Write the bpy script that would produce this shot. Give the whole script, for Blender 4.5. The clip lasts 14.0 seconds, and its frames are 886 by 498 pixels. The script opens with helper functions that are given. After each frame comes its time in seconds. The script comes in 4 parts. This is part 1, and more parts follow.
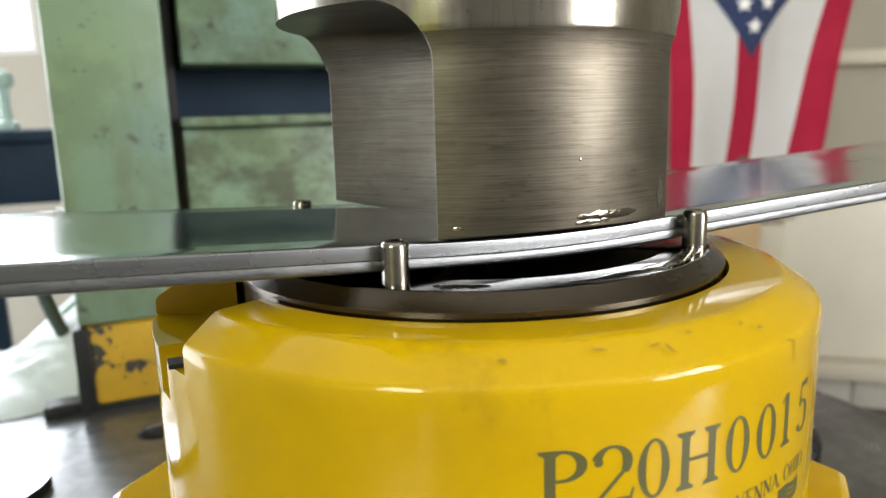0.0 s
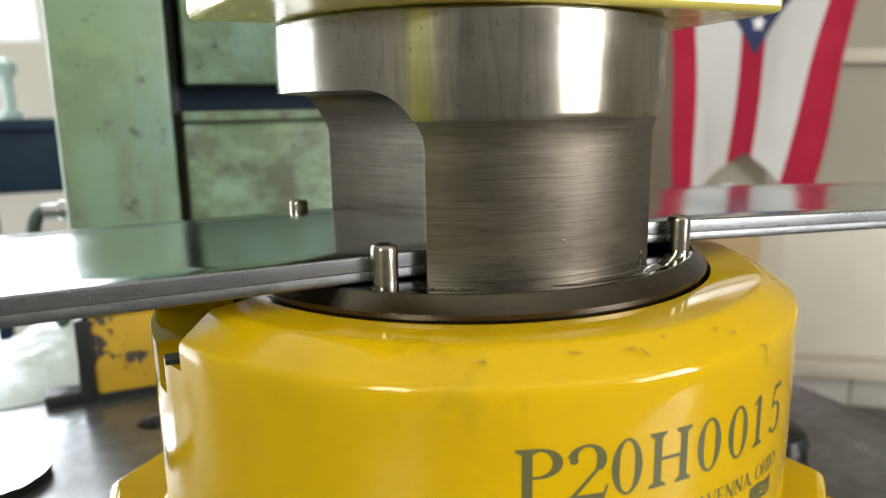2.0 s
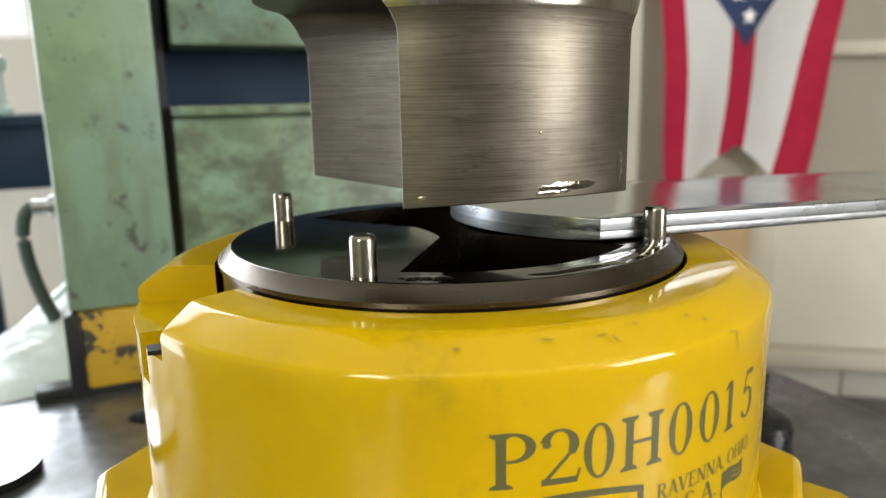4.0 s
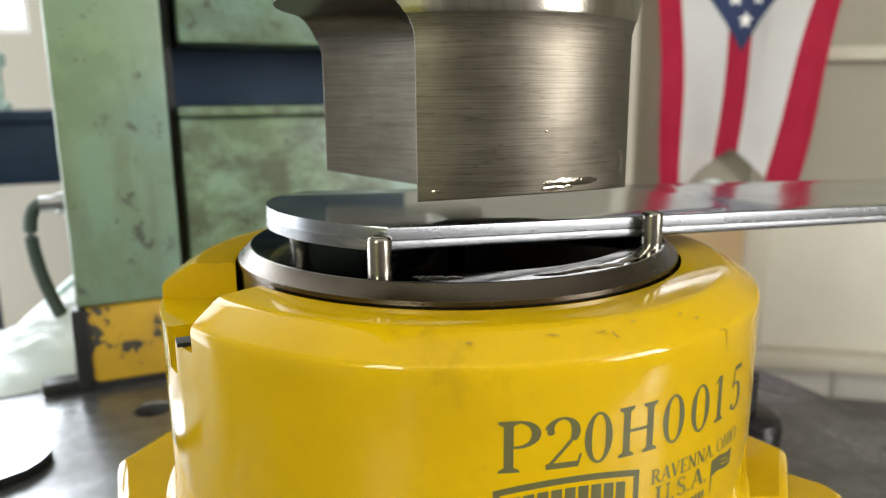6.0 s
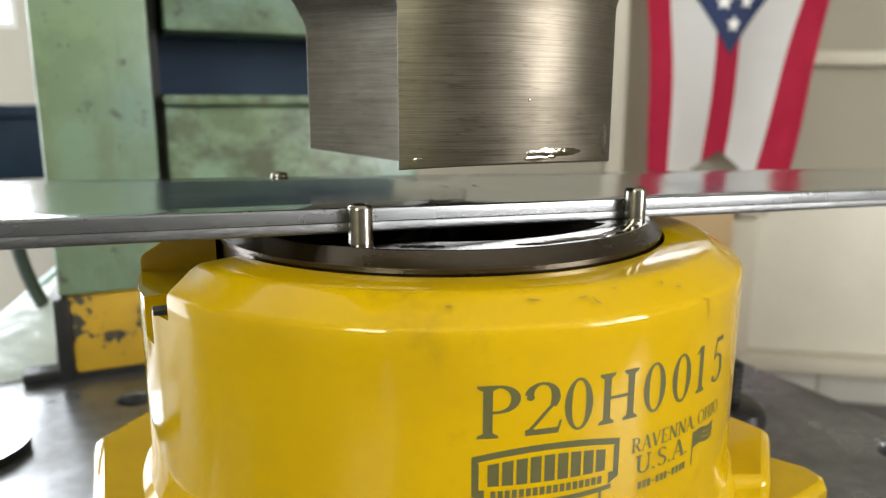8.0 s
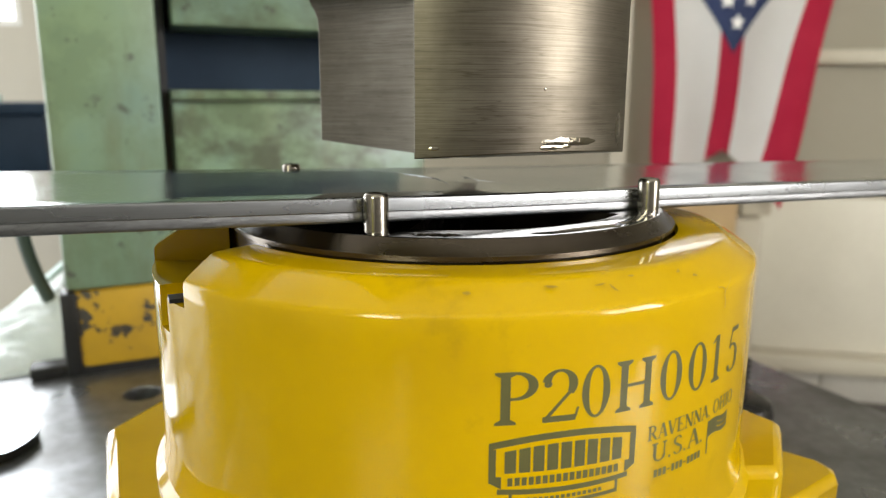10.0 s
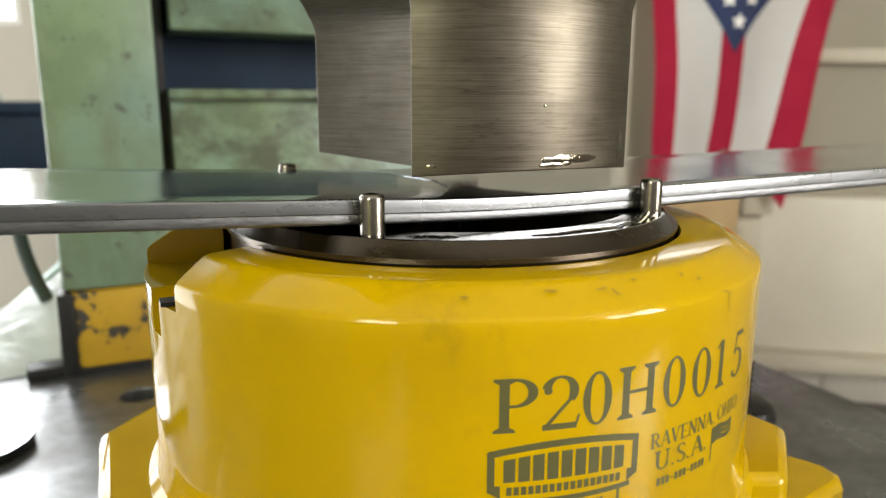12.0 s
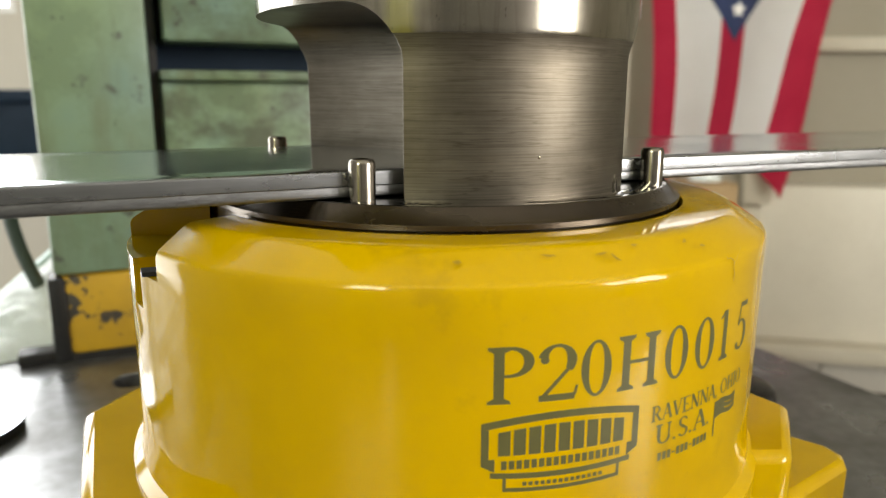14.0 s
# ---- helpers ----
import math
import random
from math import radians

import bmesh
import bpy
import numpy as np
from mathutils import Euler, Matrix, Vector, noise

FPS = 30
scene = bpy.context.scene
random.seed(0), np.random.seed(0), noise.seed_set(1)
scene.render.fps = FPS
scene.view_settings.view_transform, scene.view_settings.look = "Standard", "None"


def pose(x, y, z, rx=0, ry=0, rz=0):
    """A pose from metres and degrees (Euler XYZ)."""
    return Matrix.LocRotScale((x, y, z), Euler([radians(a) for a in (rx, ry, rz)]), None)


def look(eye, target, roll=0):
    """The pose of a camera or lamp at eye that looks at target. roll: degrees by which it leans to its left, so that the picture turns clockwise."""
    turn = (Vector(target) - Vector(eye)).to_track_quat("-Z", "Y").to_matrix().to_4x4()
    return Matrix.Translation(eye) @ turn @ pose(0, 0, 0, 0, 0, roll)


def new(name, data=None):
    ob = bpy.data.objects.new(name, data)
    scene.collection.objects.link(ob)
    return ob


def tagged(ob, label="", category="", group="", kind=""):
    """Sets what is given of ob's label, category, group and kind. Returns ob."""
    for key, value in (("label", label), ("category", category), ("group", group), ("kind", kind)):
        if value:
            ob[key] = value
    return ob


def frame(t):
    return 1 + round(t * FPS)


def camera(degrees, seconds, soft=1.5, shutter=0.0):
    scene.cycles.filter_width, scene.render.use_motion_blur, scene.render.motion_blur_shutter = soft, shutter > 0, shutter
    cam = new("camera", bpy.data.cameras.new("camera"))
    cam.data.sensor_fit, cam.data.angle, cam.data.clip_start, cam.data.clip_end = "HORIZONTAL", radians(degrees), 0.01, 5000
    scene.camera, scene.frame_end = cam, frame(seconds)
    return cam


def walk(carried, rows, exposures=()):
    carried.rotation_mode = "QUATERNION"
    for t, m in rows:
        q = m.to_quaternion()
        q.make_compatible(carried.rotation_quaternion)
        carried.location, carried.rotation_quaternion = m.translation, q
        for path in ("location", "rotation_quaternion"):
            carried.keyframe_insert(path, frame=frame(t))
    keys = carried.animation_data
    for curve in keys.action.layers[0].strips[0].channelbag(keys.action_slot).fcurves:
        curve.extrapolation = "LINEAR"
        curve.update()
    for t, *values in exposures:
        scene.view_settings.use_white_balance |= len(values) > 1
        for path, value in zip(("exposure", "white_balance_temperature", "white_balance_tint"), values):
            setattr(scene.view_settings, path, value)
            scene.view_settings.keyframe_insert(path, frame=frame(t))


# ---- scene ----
cam = camera(64.0, 14.0, soft=1.25, shutter=0.3)
PATH = [
    (0, (-0.109, -0.218, 0.043), (0.681, 1.58, -0.335), -1.6),
    (0.5, (-0.109, -0.22, 0.045), (0.684, 1.577, -0.336), -1.6),
    (1, (-0.109, -0.222, 0.048), (0.688, 1.572, -0.332), -1.0),
    (1.5, (-0.108, -0.225, 0.048), (0.684, 1.572, -0.331), -1.0),
    (2, (-0.108, -0.225, 0.047), (0.676, 1.572, -0.351), -0.9),
    (2.5, (-0.106, -0.227, 0.048), (0.672, 1.57, -0.357), -1.2),
    (3, (-0.106, -0.229, 0.047), (0.669, 1.568, -0.368), -1.5),
    (3.5, (-0.104, -0.229, 0.046), (0.685, 1.561, -0.368), -1.4),
    (6, (-0.115, -0.24, 0.05), (0.695, 1.541, -0.366), -0.5),
    (6.5, (-0.112, -0.243, 0.049), (0.711, 1.535, -0.354), -0.1),
    (7, (-0.109, -0.245, 0.046), (0.731, 1.526, -0.35), 0.1),
    (7.5, (-0.111, -0.244, 0.042), (0.738, 1.522, -0.359), 0.3),
    (8, (-0.113, -0.241, 0.04), (0.725, 1.528, -0.368), 0.1),
    (10.5, (-0.117, -0.24, 0.037), (0.716, 1.531, -0.374), 0.2),
    (11, (-0.115, -0.24, 0.037), (0.72, 1.531, -0.374), 0.2),
    (11.5, (-0.114, -0.239, 0.037), (0.72, 1.532, -0.376), 0.2),
    (12, (-0.114, -0.236, 0.037), (0.717, 1.536, -0.376), 0.2),
    (12.5, (-0.113, -0.234, 0.035), (0.719, 1.537, -0.378), 0.2),
    (13, (-0.112, -0.233, 0.031), (0.72, 1.537, -0.387), 0.1),
    (13.5, (-0.111, -0.232, 0.029), (0.72, 1.536, -0.397), 0.1),
    (14, (-0.11, -0.231, 0.029), (0.723, 1.534, -0.407), 0.2),
]
walk(cam, [(t, look(eye, target, roll)) for t, eye, target, roll in PATH], exposures=[(0, 0.10, 6250, 10), (8, 0.06, 6300, 10), (11, 0.02, 6570, 10), (12.5, -0.02, 6670, 10), (14, -0.05, 6800, 10)])

cam.data.dof.use_dof, cam.data.dof.focus_distance, cam.data.dof.aperture_fstop = True, 0.205, 13.0

# ---- world, window and fill light, exposure ----
world = bpy.data.worlds.new("sky")
scene.world = world
world.use_nodes = True
wn = world.node_tree.nodes
sky = wn.new("ShaderNodeTexSky")
sky.sky_type, sky.sun_disc = "NISHITA", False
sky.sun_elevation, sky.sun_rotation = radians(48), radians(150)
wn["Background"].inputs["Strength"].default_value = 0.12
world.node_tree.links.new(sky.outputs[0], wn["Background"].inputs["Color"])

FAR = pose(1.0148, 2.0996, 0, 0, 0, -25.66)      # far wall: x along it, y away, z up


def window_light(name, m, w, h, watts, colour=(0.93, 0.97, 1.0)):
    d = bpy.data.lights.new(name, "AREA")
    d.shape, d.size, d.size_y, d.energy, d.color = "RECTANGLE", w, h, watts, colour
    ob = new(name, d)
    ob.matrix_world = m
    return ob


window_light("window_light_far", FAR @ pose(-2.61, 0.06, 1.40, 90, 0, 180), 2.16, 2.2, 105)
window_light("doorway_light", FAR @ pose(-2.82, 0.08, -0.38, 90, 0, 180), 1.7, 1.28, 50)
window_light("window_light_side", pose(3.05, -3.45, 1.0, 90, 0, 90), 1.5, 2.0, 270, (1.0, 0.97, 0.93))
window_light("window_light_behind", pose(2.55, -4.35, 1.0, 90, 0, 0), 0.8, 2.0, 105, (1.0, 0.97, 0.93))
# added fill from the unseen left wall, brightens the front of the die holder
window_light("fill_light_left", pose(-2.55, -2.1, 1.55, 90, 0, -90), 1.0, 1.5, 132, (0.97, 1.0, 0.80))
window_light("shop_door_light", pose(-2.55, 2.5, -0.03, 90, 0, -90), 2.0, 2.0, 95)

# ---- materials ----


def material(name):
    m = bpy.data.materials.new(name)
    m.use_nodes = True
    return m, m.node_tree, m.node_tree.nodes["Principled BSDF"]


def texture(nt, scale, detail=6.0, rough=0.55, stretch=(1, 1, 1), kind="noise"):
    co, mp = nt.nodes.new("ShaderNodeTexCoord"), nt.nodes.new("ShaderNodeMapping")
    mp.inputs["Scale"].default_value = stretch
    nt.links.new(co.outputs["Object"], mp.inputs["Vector"])
    if kind == "noise":
        t = nt.nodes.new("ShaderNodeTexNoise")
        t.inputs["Detail"].default_value, t.inputs["Roughness"].default_value = detail, rough
        out = t.outputs["Fac"]
    else:
        t = nt.nodes.new("ShaderNodeTexVoronoi")
        out = t.outputs["Distance"]
    t.inputs["Scale"].default_value = scale
    nt.links.new(mp.outputs[0], t.inputs["Vector"])
    return out


def ramp(nt, src, stops):
    r = nt.nodes.new("ShaderNodeValToRGB")
    while len(r.color_ramp.elements) < len(stops):
        r.color_ramp.elements.new(0.5)
    for e, (p, c) in zip(r.color_ramp.elements, stops):
        e.position = p
        e.color = (*c, 1) if isinstance(c, tuple) else (c, c, c, 1)
    nt.links.new(src, r.inputs[0])
    return r.outputs[0]


def mixed(nt, fac, a, b, mode="MIX"):
    m = nt.nodes.new("ShaderNodeMix")
    m.data_type, m.blend_type = "RGBA", mode
    for sock, v in ((m.inputs[0], fac), (m.inputs[6], a), (m.inputs[7], b)):
        if isinstance(v, bpy.types.NodeSocket):
            nt.links.new(v, sock)
        else:
            sock.default_value = v if isinstance(v, float) else (*v, 1)
    return m.outputs[2]


def bump(nt, bs, src, strength, dist):
    b = nt.nodes.new("ShaderNodeBump")
    b.inputs["Strength"].default_value, b.inputs["Distance"].default_value = strength, dist
    nt.links.new(src, b.inputs["Height"])
    if bs.inputs["Normal"].is_linked:
        nt.links.new(bs.inputs["Normal"].links[0].from_socket, b.inputs["Normal"])
    nt.links.new(b.outputs[0], bs.inputs["Normal"])


def surface(name, base, dark, rough=(0.4, 0.6), metal=0.0, scale=40, fine=400, dirt=0.35, relief=0.00005, coat=0.0):
    """Base colour with broad stains and fine grain, uneven gloss and a little relief."""
    m, nt, bs = material(name)
    big, small = texture(nt, scale), texture(nt, fine, 4)
    c = mixed(nt, ramp(nt, big, [(0.35, 0.0), (0.75, dirt)]), base, dark)
    c = mixed(nt, ramp(nt, small, [(0.3, 0.0), (0.9, dirt * 0.6)]), c, dark)
    nt.links.new(c, bs.inputs["Base Color"])
    nt.links.new(ramp(nt, big, [(0.3, rough[0]), (0.8, rough[1])]), bs.inputs["Roughness"])
    bs.inputs["Metallic"].default_value = metal
    bs.inputs["Coat Weight"].default_value = coat
    bs.inputs["Coat Roughness"].default_value = 0.06
    bump(nt, bs, small, 0.5, relief)
    return m


def ground_steel(name, base, dark, rough, lines, relief=0.00003, stretch=(12, 12, 900), stain=0.5, aniso=0.25, pits=0.0):
    """Machined steel with turning lines and oily stains."""
    m, nt, bs = material(name)
    ln, big, mid = texture(nt, 1.0, 5, 0.65, stretch), texture(nt, 28, 7, 0.62), texture(nt, 1.0, 5, 0.6, (30, 30, 90))
    c = mixed(nt, ramp(nt, big, [(0.35, 0.0), (0.7, stain)]), base, dark)
    c = mixed(nt, ramp(nt, ln, [(0.35, lines), (0.6, 0.0)]), c, dark)
    scratch = texture(nt, 1.0, 3, 0.6, (stretch[0] * 0.4, stretch[1] * 0.4, stretch[2] * 0.16))
    c = mixed(nt, ramp(nt, scratch, [(0.485, 0.0), (0.50, lines), (0.515, 0.0)]), c, dark)
    if pits:
        c = mixed(nt, ramp(nt, texture(nt, 1.0, 3, 0.6, (900, 900, 420)), [(0.66, 0.0), (0.70, pits)]), c, (0.03, 0.027, 0.022))
        c = mixed(nt, ramp(nt, texture(nt, 1.0, 4, 0.6, (60, 60, 14)), [(0.55, 0.0), (0.75, 0.5)]), c, dark)
    nt.links.new(c, bs.inputs["Base Color"])
    r = mixed(nt, ramp(nt, mid, [(0.4, 0.0), (0.75, 0.6)]), (rough[0],) * 3, (rough[1],) * 3)
    nt.links.new(r, bs.inputs["Roughness"])
    bs.inputs["Metallic"].default_value = 1.0
    bs.inputs["Anisotropic"].default_value = aniso
    tg = nt.nodes.new("ShaderNodeTangent")
    tg.direction_type, tg.axis = "RADIAL", "Z"
    nt.links.new(tg.outputs[0], bs.inputs["Tangent"])
    bump(nt, bs, ln, 0.35, relief)
    return m


M = {}
M["punch"] = ground_steel("oily_ground_steel", (0.168, 0.150, 0.120), (0.054, 0.044, 0.031), (0.36, 0.54), 0.5, 0.00005, (34, 34, 2400), 0.6, 0.1)
M["collar"] = ground_steel("turned_steel", (0.33, 0.31, 0.27), (0.13, 0.115, 0.085), (0.15, 0.27), 0.3, 0.00001, (130, 130, 26), stain=0.5, aniso=0.0, pits=0.55)
M["die"] = ground_steel("dark_oily_tool_steel", (0.185, 0.178, 0.165), (0.09, 0.082, 0.072), (0.07, 0.18), 0.1, 0.00001, stain=0.7, aniso=0.0)
nt_die = M["die"].node_tree
bump(nt_die, nt_die.nodes["Principled BSDF"], texture(nt_die, 70, 2), 0.08, 0.0003)
M["pin"] = surface("pin_steel", (0.30, 0.275, 0.235), (0.12, 0.10, 0.08), (0.14, 0.30), 1.0, 300, 2500, 0.6, 0.00001)
M["strip"] = surface("bright_strip_steel", (0.61, 0.65, 0.68), (0.46, 0.51, 0.55), (0.11, 0.20), 1.0, 22, 900, 0.4, 0.000004)
M["strip_edge"] = ground_steel("sheared_edge_steel", (0.27, 0.278, 0.288), (0.13, 0.135, 0.14), (0.26, 0.40), 0.35, 0.00004, (9, 9, 420), 0.35, 0.0)
M["strip_break"] = ground_steel("torn_edge_steel", (0.21, 0.214, 0.22), (0.10, 0.10, 0.10), (0.34, 0.52), 0.5, 0.00008, (140, 140, 900), 0.6, 0.0)
bump(M["strip_break"].node_tree, M["strip_break"].node_tree.nodes["Principled BSDF"], texture(M["strip_break"].node_tree, 1.0, 5, 0.65, (260, 260, 700)), 0.6, 0.00022)
M["rim"] = ground_steel("dull_tool_steel", (0.105, 0.086, 0.066), (0.06, 0.048, 0.036), (0.24, 0.36), 0.15, 0.00001, stain=0.6, aniso=0.0)
M["oil"] = surface("brown_oil_film", (0.30, 0.27, 0.21), (0.16, 0.14, 0.10), (0.03, 0.07), 1.0, 200, 900, 0.3, 0.00001, 1.0)
M["scuff"] = surface("brown_scuff", (0.33, 0.20, 0.004), (0.20, 0.12, 0.008), (0.4, 0.6), 0.0, 400, 3000, 0.6, 0.00002)
M["plate"] = surface("black_table_steel", (0.30, 0.31, 0.325), (0.07, 0.063, 0.056), (0.24, 0.44), 0.8, 16, 120, 0.85, 0.0001)
M["black"] = surface("black_oxide_steel", (0.02, 0.02, 0.022), (0.008, 0.008, 0.009), (0.35, 0.55), 0.3, 60, 500, 0.5)
M["stud"] = surface("oily_black_steel", (0.025, 0.024, 0.024), (0.01, 0.01, 0.01), (0.2, 0.34), 0.5, 60, 500, 0.5)
M["navy"] = surface("dark_navy_enamel", (0.009, 0.023, 0.045), (0.005, 0.011, 0.020), (0.55, 0.7), 0.0, 12, 90, 0.5)
M["navy"].node_tree.nodes["Principled BSDF"].inputs["Specular IOR Level"].default_value = 0.2
M["wall"] = surface("cream_wall_paint", (0.315, 0.285, 0.222), (0.24, 0.215, 0.165), (0.5, 0.7), 0.0, 2.2, 30, 0.25, 0.0004)
M["trim"] = surface("cream_trim_paint", (0.52, 0.475, 0.385), (0.39, 0.35, 0.27), (0.4, 0.6), 0.0, 5, 40, 0.3, 0.0004)
M["pale"] = surface("pale_cream", (0.66, 0.62, 0.53), (0.52, 0.48, 0.40), (0.4, 0.6), 0.0, 5, 40, 0.3, 0.0004)
M["darkwall"] = surface("dark_grey_wall_paint", (0.20, 0.19, 0.178), (0.13, 0.124, 0.115), (0.5, 0.7), 0.0, 2.2, 30, 0.3, 0.0004)
M["greywall"] = surface("grey_wall_paint", (0.30, 0.29, 0.265), (0.2, 0.19, 0.17), (0.5, 0.7), 0.0, 2.2, 30, 0.3, 0.0004)
M["block"] = surface("painted_block", (0.5, 0.47, 0.42), (0.33, 0.3, 0.26), (0.7, 0.9), 0.0, 4, 60, 0.4, 0.002)
M["floor"] = surface("worn_concrete", (0.17, 0.155, 0.145), (0.10, 0.09, 0.085), (0.8, 0.95), 0.0, 2.5, 40, 0.5, 0.001)
M["floor"].node_tree.nodes["Principled BSDF"].inputs["Specular IOR Level"].default_value = 0.12
M["ceiling"] = surface("ceiling_paint", (0.62, 0.61, 0.58), (0.48, 0.47, 0.44), (0.7, 0.9), 0.0, 2, 40, 0.3)
M["red"] = surface("red_flag_cloth", (0.62, 0.022, 0.075), (0.45, 0.012, 0.05), (0.8, 0.95), 0.0, 9, 700, 0.3, 0.0002)
M["white"] = surface("white_flag_cloth", (0.90, 0.88, 0.87), (0.8, 0.77, 0.75), (0.8, 0.95), 0.0, 9, 700, 0.3, 0.0002)
M["blue"] = surface("navy_flag_cloth", (0.022, 0.035, 0.10), (0.012, 0.02, 0.06), (0.8, 0.95), 0.0, 9, 700, 0.3, 0.0002)
M["teal"] = surface("pale_teal_enamel", (0.30, 0.43, 0.39), (0.16, 0.24, 0.21), (0.3, 0.5), 0.0, 7, 70, 0.4)
M["hose"] = surface("grey_green_rubber", (0.05, 0.075, 0.065), (0.025, 0.035, 0.03), (0.5, 0.7), 0.0, 40, 300, 0.4)
M["ink"] = surface("grey_stencil_ink", (0.095, 0.088, 0.03), (0.07, 0.062, 0.022), (0.3, 0.45), 0.0, 200, 2000, 0.5, 0.000005)
M["carton"] = surface("brown_cardboard", (0.42, 0.29, 0.15), (0.30, 0.20, 0.10), (0.7, 0.9), 0.0, 9, 120, 0.4, 0.0004)
M["fitting"] = surface("bright_fitting_steel", (0.5, 0.5, 0.5), (0.25, 0.25, 0.25), (0.15, 0.3), 1.0, 90, 900, 0.4, 0.00002)
M["frame"] = surface("window_frame_paint", (0.5, 0.48, 0.44), (0.35, 0.33, 0.3), (0.5, 0.7), 0.0, 6, 60, 0.3)


def yellow_enamel():
    m, nt, bs = material("yellow_enamel")
    big, small, peel = texture(nt, 16, 5), texture(nt, 90, 6, 0.7), texture(nt, 260, 2)
    c = mixed(nt, ramp(nt, big, [(0.45, 0.0), (0.72, 0.7)]), (0.475, 0.297, 0.0002), (0.362, 0.216, 0.0004))
    c = mixed(nt, ramp(nt, small, [(0.66, 0.0), (0.80, 0.55)]), c, (0.30, 0.19, 0.02))
    smudge = texture(nt, 24, 7, 0.6)
    c = mixed(nt, ramp(nt, smudge, [(0.60, 0.0), (0.72, 0.55)]), c, (0.20, 0.125, 0.012))
    nt.links.new(c, bs.inputs["Base Color"])
    nt.links.new(ramp(nt, small, [(0.35, 0.06), (0.8, 0.14)]), bs.inputs["Roughness"])
    bs.inputs["Coat Weight"].default_value, bs.inputs["Coat Roughness"].default_value = 0.04, 0.05
    bs.inputs["Specular IOR Level"].default_value = 0.26
    bump(nt, bs, peel, 0.12, 0.0001)
    bump(nt, bs, texture(nt, 30, 2), 0.10, 0.0006)
    return m


def worn_green(name="worn_green_paint", grime=0.0):
    """Old light green machine paint, mottled, scratched through to dark metal."""
    m, nt, bs = material(name)
    big, mid, chips = texture(nt, 6, 6, 0.6), texture(nt, 24, 7, 0.65), texture(nt, 46, 8, 0.7)
    c = mixed(nt, ramp(nt, big, [(0.38, 0.0), (0.64, 1.0)]), (0.138, 0.210, 0.172), (0.172 + 0.02 * grime, 0.240 + 0.02 * grime, 0.138 - 0.03 * grime))
    c = mixed(nt, ramp(nt, mid, [(0.44, 0.0), (0.60, 0.5 + 0.4 * grime)]), c, (0.09 - 0.035 * grime, 0.135 - 0.055 * grime, 0.085 - 0.045 * grime))
    runs = texture(nt, 1.0, 6, 0.6, (34, 34, 5))
    c = mixed(nt, ramp(nt, runs, [(0.52, 0.0), (0.74, 0.65)]), c, (0.10, 0.105, 0.055))
    c = mixed(nt, ramp(nt, chips, [(0.59, 0.0), (0.65, 0.85)]), c, (0.05, 0.05, 0.045))
    if grime:
        smear = texture(nt, 1.0, 6, 0.62, (18, 18, 32))
        c = mixed(nt, ramp(nt, smear, [(0.42, 0.0), (0.58, grime)]), c, (0.048, 0.054, 0.032))
    nt.links.new(c, bs.inputs["Base Color"])
    nt.links.new(ramp(nt, mid, [(0.3, 0.3), (0.8, 0.6)]), bs.inputs["Roughness"])
    bump(nt, bs, mid, 0.4, 0.0008)
    return m


def chipped_yellow():
    """Hazard yellow paint, flaked to dark iron along its edges."""
    m, nt, bs = material("chipped_yellow_paint")
    chips, mid = texture(nt, 34, 7, 0.65), texture(nt, 22, 6)
    c = mixed(nt, ramp(nt, mid, [(0.4, 0.0), (0.8, 0.6)]), (0.42, 0.25, 0.01), (0.20, 0.12, 0.018))
    c = mixed(nt, ramp(nt, chips, [(0.555, 0.0), (0.57, 1.0)]), c, (0.035, 0.03, 0.025))
    nt.links.new(c, bs.inputs["Base Color"])
    bs.inputs["Roughness"].default_value = 0.5
    bump(nt, bs, ramp(nt, chips, [(0.555, 1.0), (0.57, 0.0)]), 0.6, 0.0006)
    return m


M["yellow"], M["green"], M["hazard"] = yellow_enamel(), worn_green(), chipped_yellow()


def oil_film():
    """Wet oil lying in ripples: dark, very glossy, with relief at two scales."""
    m, nt, bs = material("wet_oil_film")
    nt.links.new(mixed(nt, texture(nt, 160, 5), (0.16, 0.14, 0.105), (0.06, 0.05, 0.036)), bs.inputs["Base Color"])
    bs.inputs["Metallic"].default_value, bs.inputs["Roughness"].default_value = 0.9, 0.07
    bs.inputs["Coat Weight"].default_value, bs.inputs["Coat Roughness"].default_value = 1.0, 0.02
    bump(nt, bs, texture(nt, 230, 3, 0.55), 0.6, 0.0007)
    bump(nt, bs, texture(nt, 900, 2), 0.4, 0.0002)
    return m


def plastic_film():
    """Thin crumpled polythene, milky and slightly see-through."""
    m, nt, bs = material("milky_polythene")
    nt.links.new(mixed(nt, texture(nt, 14, 5), (0.93, 0.95, 0.95), (0.78, 0.87, 0.86)), bs.inputs["Base Color"])
    bs.inputs["Roughness"].default_value, bs.inputs["Transmission Weight"].default_value = 0.25, 0.1
    bump(nt, bs, texture(nt, 60, 5), 0.5, 0.003)
    return m


M["wet"], M["film"] = oil_film(), plastic_film()
M["grimy"] = worn_green("grimy_green_paint", 0.8)
M["streaked"] = worn_green("streaked_green_paint", 0.5)
M["lime"] = surface("yellow_green_enamel", (0.60, 0.60, 0.16), (0.45, 0.44, 0.12), (0.3, 0.45), 0.0, 6, 90, 0.3)
M["ram"] = surface("pale_yellow_enamel", (0.56, 0.48, 0.10), (0.40, 0.33, 0.06), (0.2, 0.35), 0.0, 25, 200, 0.3, 0.00005, 0.4)

# ---- mesh helpers ----


